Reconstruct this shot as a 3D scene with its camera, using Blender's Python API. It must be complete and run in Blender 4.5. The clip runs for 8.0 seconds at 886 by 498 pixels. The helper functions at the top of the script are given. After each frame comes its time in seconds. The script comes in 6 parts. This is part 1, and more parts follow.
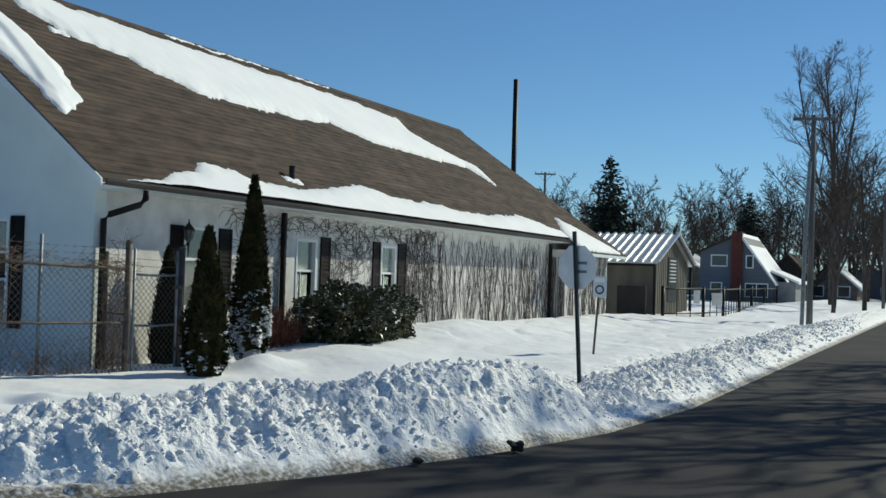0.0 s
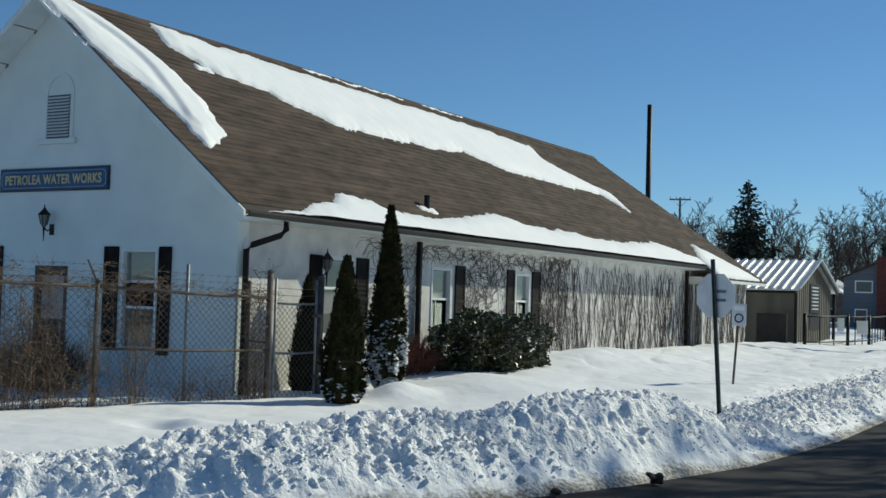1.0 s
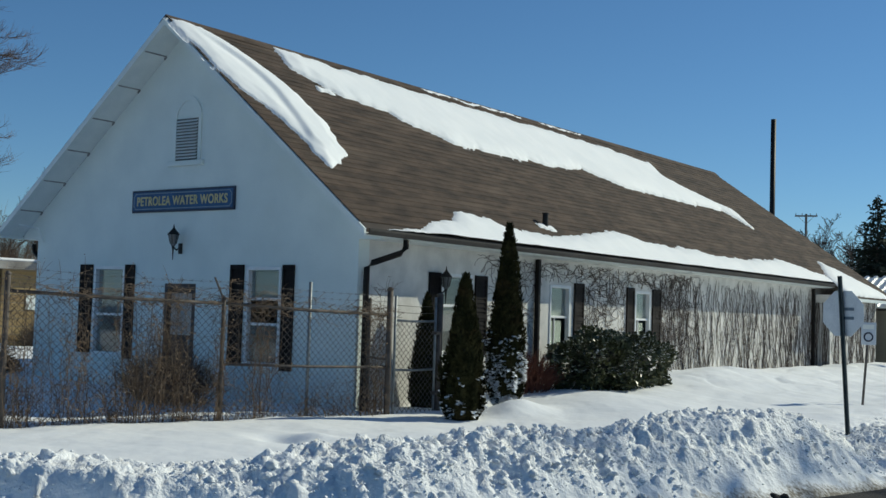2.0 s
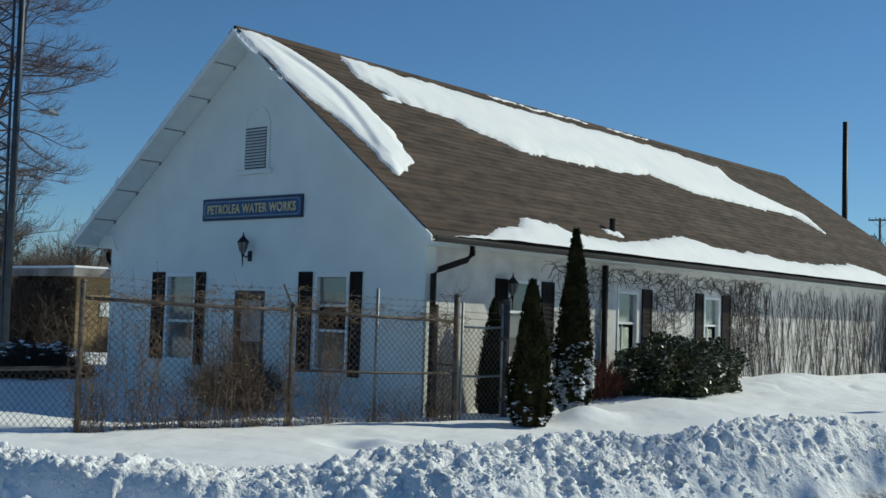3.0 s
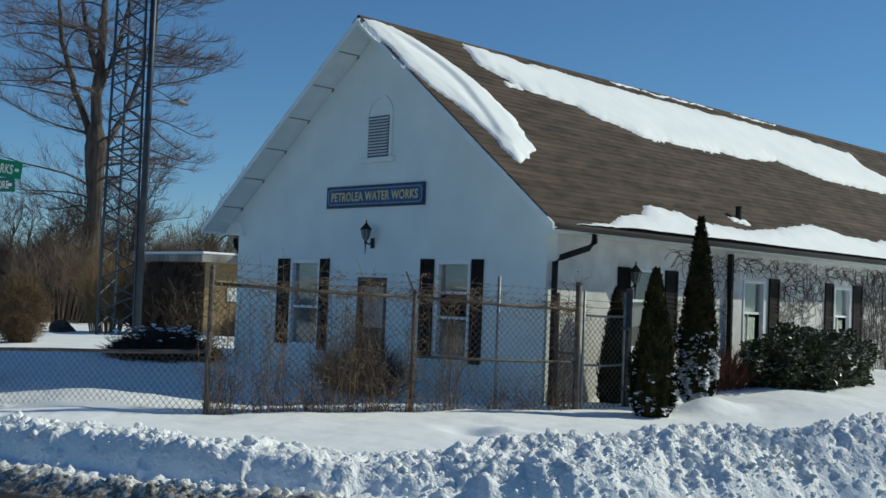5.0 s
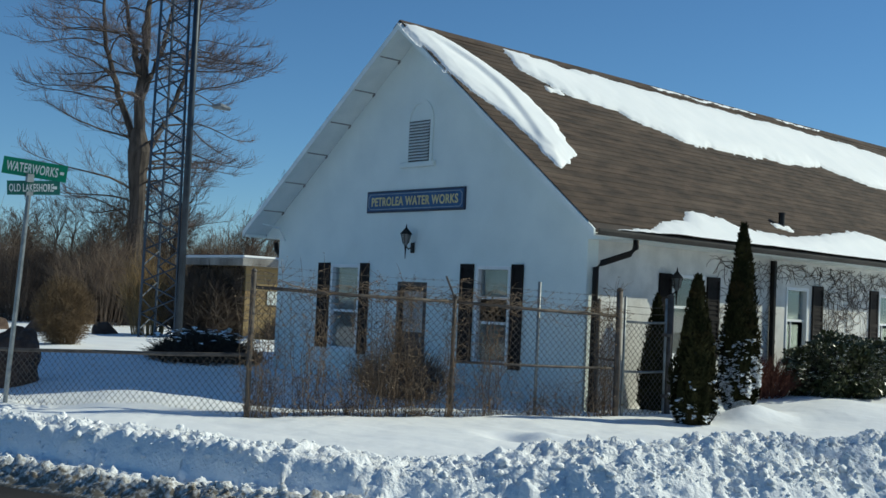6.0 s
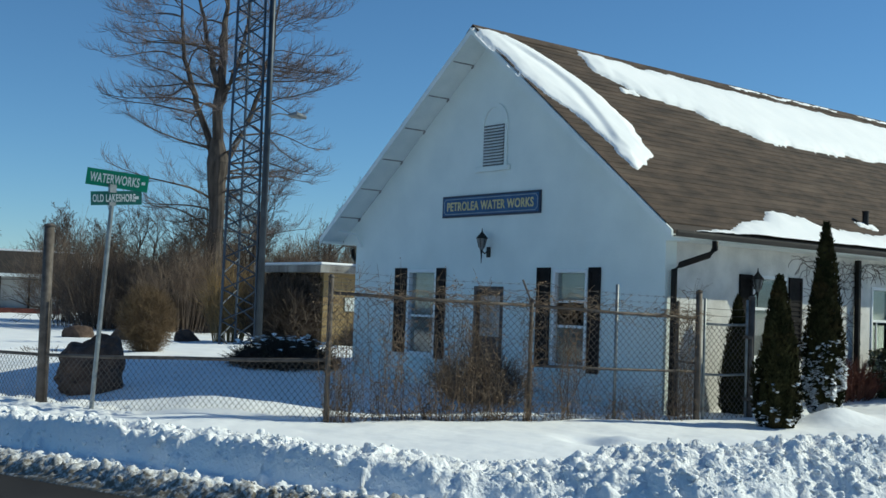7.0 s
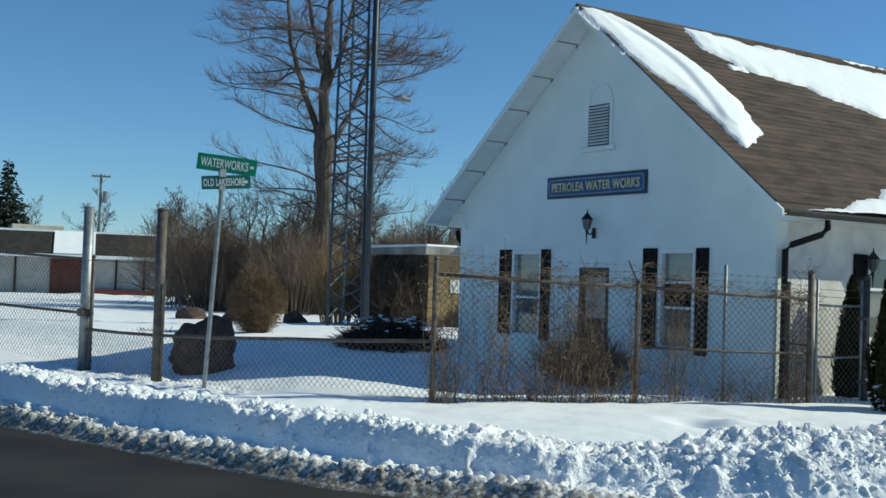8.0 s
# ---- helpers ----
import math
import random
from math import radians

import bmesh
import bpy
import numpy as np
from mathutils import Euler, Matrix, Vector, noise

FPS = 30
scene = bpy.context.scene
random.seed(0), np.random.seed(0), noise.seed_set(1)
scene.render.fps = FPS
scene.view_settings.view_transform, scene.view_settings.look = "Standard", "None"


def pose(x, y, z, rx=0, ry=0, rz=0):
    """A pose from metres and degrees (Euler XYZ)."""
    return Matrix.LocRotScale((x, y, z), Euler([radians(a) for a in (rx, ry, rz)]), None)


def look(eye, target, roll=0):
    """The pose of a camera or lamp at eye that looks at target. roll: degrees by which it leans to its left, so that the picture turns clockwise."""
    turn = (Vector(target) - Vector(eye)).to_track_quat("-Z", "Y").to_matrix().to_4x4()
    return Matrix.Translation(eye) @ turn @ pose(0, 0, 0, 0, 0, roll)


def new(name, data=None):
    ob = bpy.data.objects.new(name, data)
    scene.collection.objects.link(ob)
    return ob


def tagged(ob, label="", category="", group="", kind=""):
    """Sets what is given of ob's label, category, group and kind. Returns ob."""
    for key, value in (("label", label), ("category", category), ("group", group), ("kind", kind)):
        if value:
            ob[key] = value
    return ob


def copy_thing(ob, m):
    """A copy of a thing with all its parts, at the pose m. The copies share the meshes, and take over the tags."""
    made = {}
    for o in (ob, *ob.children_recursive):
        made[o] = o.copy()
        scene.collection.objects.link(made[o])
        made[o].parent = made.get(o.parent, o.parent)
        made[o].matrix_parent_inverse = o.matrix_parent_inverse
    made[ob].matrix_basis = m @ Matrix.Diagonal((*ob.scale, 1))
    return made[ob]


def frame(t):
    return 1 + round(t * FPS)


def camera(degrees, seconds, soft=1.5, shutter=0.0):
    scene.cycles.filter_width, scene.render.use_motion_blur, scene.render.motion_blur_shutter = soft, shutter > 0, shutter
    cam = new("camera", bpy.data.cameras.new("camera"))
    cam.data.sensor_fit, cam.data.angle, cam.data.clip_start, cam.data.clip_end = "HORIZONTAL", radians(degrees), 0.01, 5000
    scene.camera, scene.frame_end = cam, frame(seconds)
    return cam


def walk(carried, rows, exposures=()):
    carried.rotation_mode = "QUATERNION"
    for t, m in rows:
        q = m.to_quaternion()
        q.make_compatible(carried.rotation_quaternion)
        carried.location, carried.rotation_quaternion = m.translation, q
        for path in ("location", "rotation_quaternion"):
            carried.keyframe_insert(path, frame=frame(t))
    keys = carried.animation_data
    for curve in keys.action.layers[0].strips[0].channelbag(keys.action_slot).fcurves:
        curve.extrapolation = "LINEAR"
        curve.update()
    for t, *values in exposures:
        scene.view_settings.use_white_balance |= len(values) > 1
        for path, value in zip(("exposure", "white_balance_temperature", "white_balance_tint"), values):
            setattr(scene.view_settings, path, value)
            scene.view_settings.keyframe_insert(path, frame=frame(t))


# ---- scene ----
# camera: a person standing in the road, panning to the left
cam = camera(41.76, 8.0)
PATH = [
    (0.0, 11.197, -13.045, 1.625, 91.279, -1.778, 23.830), (0.5, 11.194, -13.066, 1.626, 91.379, -1.395, 27.359),
    (1.0, 11.184, -13.107, 1.653, 92.395, -1.721, 30.354), (1.5, 11.201, -13.132, 1.636, 92.848, -1.886, 33.541),
    (3.0, 11.236, -13.179, 1.630, 93.359, -1.741, 39.489), (3.5, 11.234, -13.187, 1.637, 93.123, -2.070, 40.613),
    (4.0, 11.214, -13.210, 1.633, 92.944, -2.379, 42.699), (4.5, 11.214, -13.189, 1.638, 92.670, -2.120, 44.306),
    (6.0, 11.188, -13.198, 1.635, 92.687, -2.667, 47.267), (6.5, 11.173, -13.194, 1.623, 92.910, -2.173, 48.757),
    (7.0, 11.181, -13.188, 1.619, 92.796, -2.076, 51.056), (7.5, 11.177, -13.175, 1.616, 92.106, -1.825, 53.832),
    (8.0, 11.184, -13.183, 1.612, 91.724, -1.955, 56.243),
]
walk(cam, [(t, pose(*place)) for t, *place in PATH], [(0.0, -0.43, 5900, -3), (3.0, -0.52, 5750, -4), (4.5, -0.53, 5700, -4), (6.5, -0.27, 5700, -6), (8.0, -0.16, 5650, -7)])

# light: clear winter sky, sun behind the building
SUN_AZ, SUN_EL = radians(61.5), radians(34.8)   # azimuth from +x towards +y
world = bpy.data.worlds.new("world")
scene.world = world
world.use_nodes = True
wn = world.node_tree.nodes
sky = wn.new("ShaderNodeTexSky")
sky.sky_type = "NISHITA"
sky.sun_disc = False
sky.sun_elevation = SUN_EL
sky.sun_rotation = radians(90) - SUN_AZ
sky.air_density, sky.dust_density, sky.ozone_density = 0.85, 0.0, 6.0
world.node_tree.links.new(sky.outputs[0], wn["Background"].inputs[0])
wn["Background"].inputs[1].default_value = 0.108
sun = new("sun", bpy.data.lights.new("sun", "SUN"))
sun.data.energy, sun.data.angle, sun.data.color = 5.0, radians(0.55), (1.0, 0.86, 0.66)
sun_dir = Vector((math.cos(SUN_AZ) * math.cos(SUN_EL), math.sin(SUN_AZ) * math.cos(SUN_EL), math.sin(SUN_EL)))
sun.matrix_world = look(sun_dir * 50, (0, 0, 0))


# materials
def mat(name, c1, c2, scale=4.0, rough=0.8, metal=0.0, bump=0.15, bscale=40.0, c3=None, fscale=60.0, spread=(0.35, 0.65), stretch=(1, 1, 1), vary=0.0, spec=0.5):
    """Two colours mixed by large and fine noise, with relief."""
    m = bpy.data.materials.new(name)
    m.use_nodes = True
    nt, lk = m.node_tree, m.node_tree.links
    bs = nt.nodes["Principled BSDF"]
    tc = nt.nodes.new("ShaderNodeTexCoord")
    mp = nt.nodes.new("ShaderNodeMapping")
    mp.inputs["Scale"].default_value = stretch
    lk.new(tc.outputs["Object"], mp.inputs["Vector"])

    def ns(s, detail=5):
        n = nt.nodes.new("ShaderNodeTexNoise")
        n.inputs["Scale"].default_value, n.inputs["Detail"].default_value = s, detail
        lk.new(mp.outputs[0], n.inputs["Vector"])
        return n
    big = ns(scale)
    ramp = nt.nodes.new("ShaderNodeValToRGB")
    ramp.color_ramp.elements[0].position, ramp.color_ramp.elements[1].position = spread
    ramp.color_ramp.elements[0].color, ramp.color_ramp.elements[1].color = (*c1, 1), (*c2, 1)
    lk.new(big.outputs[0], ramp.inputs[0])
    out = ramp.outputs[0]
    fine = ns(fscale, 3)
    mx = nt.nodes.new("ShaderNodeMix")
    mx.data_type, mx.blend_type = "RGBA", "OVERLAY"
    mx.inputs[0].default_value = 0.35
    lk.new(out, mx.inputs[6]), lk.new(fine.outputs[0], mx.inputs[7])
    out = mx.outputs[2]
    if c3:
        st = ns(scale * 0.37, 8)
        r2 = nt.nodes.new("ShaderNodeValToRGB")
        r2.color_ramp.elements[0].position, r2.color_ramp.elements[1].position = 0.55, 0.75
        m2 = nt.nodes.new("ShaderNodeMix")
        m2.data_type = "RGBA"
        lk.new(st.outputs[0], r2.inputs[0]), lk.new(r2.outputs[0], m2.inputs[0]), lk.new(out, m2.inputs[6])
        m2.inputs[7].default_value = (*c3, 1)
        out = m2.outputs[2]
    if vary:
        oi = nt.nodes.new("ShaderNodeObjectInfo")
        hs = nt.nodes.new("ShaderNodeHueSaturation")
        mr = nt.nodes.new("ShaderNodeMapRange")
        mr.inputs[3].default_value, mr.inputs[4].default_value = 1 - vary, 1 + vary
        lk.new(oi.outputs["Random"], mr.inputs[0]), lk.new(mr.outputs[0], hs.inputs["Value"]), lk.new(out, hs.inputs["Color"])
        out = hs.outputs[0]
    lk.new(out, bs.inputs["Base Color"])
    bs.inputs["Roughness"].default_value, bs.inputs["Metallic"].default_value = rough, metal
    bs.inputs["Specular IOR Level"].default_value = spec
    if bump:
        bn = ns(bscale, 6)
        bp = nt.nodes.new("ShaderNodeBump")
        bp.inputs["Strength"].default_value, bp.inputs["Distance"].default_value = bump, 0.02
        lk.new(bn.outputs[0], bp.inputs["Height"]), lk.new(bp.outputs[0], bs.inputs["Normal"])
    return m


def snow_material(name, dirty=False):
    m = mat(name, (0.86, 0.875, 0.90), (0.92, 0.93, 0.94), 1.5, 0.7, bump=0.35, bscale=9, spec=0.3)
    if dirty:
        nt, lk = m.node_tree, m.node_tree.links
        bs = nt.nodes["Principled BSDF"]
        old = bs.inputs["Base Color"].links[0].from_socket
        dirt, crumb, tcn, grit = nt.nodes.new("ShaderNodeAttribute"), nt.nodes.new("ShaderNodeAttribute"), nt.nodes.new("ShaderNodeTexCoord"), nt.nodes.new("ShaderNodeTexNoise")
        dirt.attribute_name, crumb.attribute_name = "dirt", "broken"
        grit.inputs["Scale"].default_value, grit.inputs["Detail"].default_value = 27, 6
        lk.new(tcn.outputs["Object"], grit.inputs["Vector"])
        add = nt.nodes.new("ShaderNodeMath")
        add.operation = "ADD"
        lk.new(dirt.outputs["Fac"], add.inputs[0]), lk.new(grit.outputs[0], add.inputs[1])
        rng = nt.nodes.new("ShaderNodeMapRange")
        rng.inputs[1].default_value, rng.inputs[2].default_value = 0.74, 1.16
        lk.new(add.outputs[0], rng.inputs[0])
        mx = nt.nodes.new("ShaderNodeMix")
        mx.data_type = "RGBA"
        mx.inputs[7].default_value = (0.16, 0.14, 0.11, 1)
        lk.new(rng.outputs[0], mx.inputs[0]), lk.new(old, mx.inputs[6]), lk.new(mx.outputs[2], bs.inputs["Base Color"])
        # crumbs on the broken snow
        fine, b2 = nt.nodes.new("ShaderNodeTexNoise"), nt.nodes.new("ShaderNodeBump")
        fine.inputs["Scale"].default_value, fine.inputs["Detail"].default_value = 26, 7
        lk.new(tcn.outputs["Object"], fine.inputs["Vector"]), lk.new(fine.outputs[0], b2.inputs["Height"])
        b2.inputs["Distance"].default_value = 0.035
        lk.new(crumb.outputs["Fac"], b2.inputs["Strength"])
        lk.new(bs.inputs["Normal"].links[0].from_socket, b2.inputs["Normal"]), lk.new(b2.outputs[0], bs.inputs["Normal"])
    return m


M_SNOW = snow_material("snow")
M_ROOFSNOW = mat("smooth_roof_snow", (0.84, 0.86, 0.88), (0.90, 0.91, 0.92), 1.2, 0.7, bump=0.12, bscale=7, spec=0.3)
M_BANK = snow_material("ploughed_snow", True)
M_ASPHALT = mat("asphalt", (0.021, 0.020, 0.021), (0.038, 0.036, 0.035), 0.7, 0.85, bump=0.35, bscale=120, spec=0.2, c3=(0.06, 0.056, 0.051), fscale=150)
M_WHITE = mat("white_painted_stucco", (0.70, 0.765, 0.755), (0.775, 0.835, 0.815), 1.3, 0.75, bump=0.12, bscale=30, c3=(0.68, 0.73, 0.70))
M_SIDE = mat("white_painted_brick", (0.60, 0.585, 0.55), (0.76, 0.74, 0.70), 2.6, 0.8, bump=0.3, bscale=18, c3=(0.58, 0.57, 0.54))
nt = M_SIDE.node_tree
bk, mpg, tcd, bmp = nt.nodes.new("ShaderNodeTexBrick"), nt.nodes.new("ShaderNodeMapping"), nt.nodes.new("ShaderNodeTexCoord"), nt.nodes.new("ShaderNodeBump")
mpg.inputs["Rotation"].default_value = (radians(90), 0, radians(90))
bk.inputs["Scale"].default_value, bk.inputs["Brick Width"].default_value, bk.inputs["Row Height"].default_value, bk.inputs["Mortar Size"].default_value = 1.0, 0.4, 0.1, 0.008
bmp.inputs["Strength"].default_value, bmp.inputs["Distance"].default_value, bmp.invert = 0.6, 0.008, True
nt.links.new(tcd.outputs["Object"], mpg.inputs[0]), nt.links.new(mpg.outputs[0], bk.inputs["Vector"]), nt.links.new(bk.outputs["Fac"], bmp.inputs["Height"])
prin = nt.nodes["Principled BSDF"]
nt.links.new(prin.inputs["Normal"].links[0].from_socket, bmp.inputs["Normal"]), nt.links.new(bmp.outputs[0], prin.inputs["Normal"])
M_TRIM = mat("white_trim_paint", (0.70, 0.755, 0.745), (0.78, 0.825, 0.81), 3, 0.5, bump=0.04)
M_BLACK = mat("black_paint", (0.008, 0.008, 0.009), (0.016, 0.016, 0.015), 6, 0.5, bump=0.05, spec=0.25)
M_SHUTTER = mat("dark_shutter_paint", (0.009, 0.007, 0.007), (0.018, 0.015, 0.014), 6, 0.7, bump=0.05, spec=0.15)
M_SHINGLE = mat("brown_asphalt_shingle", (0.032, 0.021, 0.0145), (0.082, 0.056, 0.039), 3.4, 0.95, bump=0.5, bscale=55, fscale=18, c3=(0.105, 0.076, 0.055), stretch=(1.6, 0.55, 1.6), vary=0.2)
M_STEEL = mat("galvanised_steel", (0.19, 0.21, 0.22), (0.29, 0.31, 0.32), 8, 0.5, 0.6, bump=0.05)
M_RUST = mat("weathered_steel", (0.075, 0.064, 0.057), (0.135, 0.118, 0.105), 9, 0.7, 0.4, bump=0.15)
M_BROWN = mat("brown_downspout_paint", (0.009, 0.008, 0.007), (0.018, 0.015, 0.013), 5, 0.55, bump=0.03, spec=0.2)


def glass(name, tint=(0.02, 0.025, 0.03)):
    m = mat(name, tint, tuple(c * 1.5 for c in tint), 1.2, 0.06, bump=0.02, bscale=3)
    return m


M_PANE = glass("window_glass", (0.03, 0.04, 0.045))


# mesh helpers
def box(bm, x0, y0, z0, x1, y1, z1, bevel=0.0):
    vs = [bm.verts.new((x, y, z)) for x in (x0, x1) for y in (y0, y1) for z in (z0, z1)]
    fs = [bm.faces.new([vs[i] for i in q]) for q in ((0, 1, 3, 2), (4, 6, 7, 5), (0, 4, 5, 1), (2, 3, 7, 6), (0, 2, 6, 4), (1, 5, 7, 3))]
    if bevel:
        es = list({e for f in fs for e in f.edges})
        bmesh.ops.bevel(bm, geom=es, offset=bevel, segments=1, affect="EDGES")
    return bm


def tube(bm, pts, radii, sides=8, cap=True):
    """A tapered tube through points."""
    rings = []
    pts = [Vector(p) for p in pts]
    for i, p in enumerate(pts):
        d = (pts[min(i + 1, len(pts) - 1)] - pts[max(i - 1, 0)])
        d = d.normalized() if d.length > 1e-9 else Vector((0, 0, 1))
        a = d.cross(Vector((0, 0, 1)) if abs(d.z) < 0.9 else Vector((1, 0, 0))).normalized()
        b = d.cross(a)
        r = radii[i] if isinstance(radii, (list, tuple)) else radii
        rings.append([bm.verts.new(p + (a * math.cos(k * math.tau / sides) + b * math.sin(k * math.tau / sides)) * r) for k in range(sides)])
    for u, w in zip(rings, rings[1:]):
        for k in range(sides):
            bm.faces.new((u[k], u[(k + 1) % sides], w[(k + 1) % sides], w[k]))
    if cap:
        bm.faces.new(rings[0]), bm.faces.new(list(reversed(rings[-1])))
    return bm


def prism(bm, poly, axis, a, b):
    """A polygon of pairs, pushed along an axis from a to b."""
    put = {"x": lambda u, v, w: (w, u, v), "y": lambda u, v, w: (u, w, v), "z": lambda u, v, w: (u, v, w)}[axis]
    lo, hi = [bm.verts.new(put(u, v, a)) for u, v in poly], [bm.verts.new(put(u, v, b)) for u, v in poly]
    n = len(poly)
    for i in range(n):
        bm.faces.new((lo[i], lo[(i + 1) % n], hi[(i + 1) % n], hi[i]))
    bm.faces.new(lo), bm.faces.new(list(reversed(hi)))
    return bm


def mesh_of(name, bm, material, smooth=False):
    bmesh.ops.recalc_face_normals(bm, faces=bm.faces)
    me = bpy.data.meshes.new(name)
    bm.to_mesh(me)
    bm.free()
    me.materials.append(material)
    if smooth:
        me.shade_smooth()
    return me


def part(name, bm, material, parent, label="", smooth=False):
    ob = new(name, mesh_of(name, bm, material, smooth))
    ob.parent = parent
    if label:
        tagged(ob, label)
    return ob


def thing(name, at, label, category, group="", kind=""):
    ob = new(name)
    ob.location = at
    return tagged(ob, label, category, group, kind)


def single(name, bm, material, label, category, kind="", smooth=False, group=""):
    return tagged(new(name, mesh_of(name, bm, material, smooth)), label, category, group, kind)


def B():
    return bmesh.new()


# smooth lattice noise for large arrays
def vnoise(x, y, seed=0):
    x, y = np.asarray(x, float), np.asarray(y, float)
    xi, yi = np.floor(x).astype(np.int64), np.floor(y).astype(np.int64)
    u, v = x - xi, y - yi
    u, v = u * u * (3 - 2 * u), v * v * (3 - 2 * v)

    def h(a, b):
        k = (a * 374761393 + b * 668265263 + seed * 1442695041) & 0xFFFFFFFF
        k = ((k ^ (k >> 13)) * 1274126177) & 0xFFFFFFFF
        return ((k ^ (k >> 16)) & 0xFFFF) / 65535.0
    return (h(xi, yi) * (1 - u) + h(xi + 1, yi) * u) * (1 - v) + (h(xi, yi + 1) * (1 - u) + h(xi + 1, yi + 1) * u) * v


def fbm(x, y, octaves=4, seed=0):
    return sum(vnoise(x * 2 ** i, y * 2 ** i, seed + i) * 0.5 ** (i + 1) for i in range(octaves))


def chunks(x, y, seed=0):
    """Broken lumps: a height for each cell of an uneven lattice, eased at the joints."""
    xi, yi = np.floor(x), np.floor(y)
    f1, f2, val = np.full(x.shape, 9.0), np.full(x.shape, 9.0), np.zeros(x.shape)
    for i in (-1, 0, 1):
        for j in (-1, 0, 1):
            a, b = xi + i, yi + j
            px, py = a + vnoise(a, b, seed + 1), b + vnoise(a, b, seed + 2)
            d = np.hypot(x - px, y - py)
            h = vnoise(a, b, seed + 3)
            closer = d < f1
            f2 = np.where(closer, f1, np.minimum(f2, d))
            val = np.where(closer, h, val)
            f1 = np.where(closer, d, f1)
    return val * (0.45 + 0.55 * np.clip((f2 - f1) / 0.3, 0, 1) ** 0.7)


def sstep(a, b, x):
    t = np.clip((x - a) / (b - a), 0, 1)
    return t * t * (3 - 2 * t)


# ground: road edge, snow cover and ploughed bank
KERB = [(8.1, 600), (8.1, 60), (8.1, 2.0), (7.85, -1.0), (7.35, -3.0), (6.75, -4.7), (5.9, -6.4), (4.7, -7.9), (3.1, -8.95), (1.4, -9.5), (-0.8, -10.15), (-30, -19.0), (-600, -192)]


def kerb_distance(x, y):
    """Signed distance to the road edge (positive on the snow side) and the length along it."""
    best, run, total = np.full(x.shape, 1e9), np.zeros(x.shape), 0.0
    side = np.ones(x.shape)
    for (ax, ay), (bx, by) in zip(KERB, KERB[1:]):
        L = math.hypot(bx - ax, by - ay)
        dx, dy = (bx - ax) / L, (by - ay) / L
        t = np.clip((x - ax) * dx + (y - ay) * dy, 0, L)
        d = np.hypot(x - ax - t * dx, y - ay - t * dy)
        near = d < best - 1e-9
        best, run = np.where(near, d, best), np.where(near, total + t, run)
        side = np.where(near, np.sign((x - ax) * dy - (y - ay) * dx), side)
        total += L
    return best * np.where(side == 0, 1, side), run


S_CORNER = 598.0    # length along the edge where the corner curve begins


def base_snow(x, y):
    z = 0.08 + 0.10 * fbm(x * 0.25, y * 0.25, 3, 5) + 0.05 * fbm(x * 1.1, y * 1.1, 3, 9)
    z = z + sstep(1.5, 6, y) * sstep(-0.5, 0.5, x) * (0.10 + 0.24 * np.exp(-((x - 1.0) / 1.7) ** 2) * (0.7 + 0.6 * fbm(x * 0.5, y * 0.35, 3, 21)))
    z = z + 0.16 * np.exp(-((x - 2.6) / 1.3) ** 2 - ((y - 3.4) / 1.3) ** 2)
    z = z + 0.22 * np.exp(-((x - 1.9) / 1.5) ** 2 - ((y - 9.2) / 2.2) ** 2) + (0.12 * (fbm(x * 0.8, y * 0.5, 3, 63) - 0.4) + 0.06 * (chunks(x * 0.9, y * 0.8, 65) - 0.3) + 0.05 * (fbm(x * 2.5, y * 2.0, 3, 67) - 0.4)) * sstep(4, 9, y)
    z = z + 0.22 * np.exp(-((x - 1.9) / 0.42) ** 2 - ((y - 1.5) / 0.5) ** 2)
    z = z + 0.035 * (fbm(x * 2.7, y * 2.7, 3, 141) - 0.42) + 0.05 * (fbm(x * 0.7, y * 1.3, 2, 143) - 0.37)
    z = z - 0.09 * np.exp(-((x - 1.95) / 0.32) ** 2 - ((y + 3.55) / 0.24) ** 2) + 0.06 * np.exp(-((x - 2.15) / 0.35) ** 2 - ((y + 3.2) / 0.22) ** 2)
    z = z + 0.10 * np.exp(-((x + 4.5) / 2.5) ** 2 - ((y + 5.2) / 0.9) ** 2)
    z = z - 0.17 * sstep(-1.8, -4.0, x) * sstep(-5.0, -7.0, y) + 0.24 * sstep(-6.5, -10.5, x) - 0.17 * sstep(-14, -24, x)
    return z


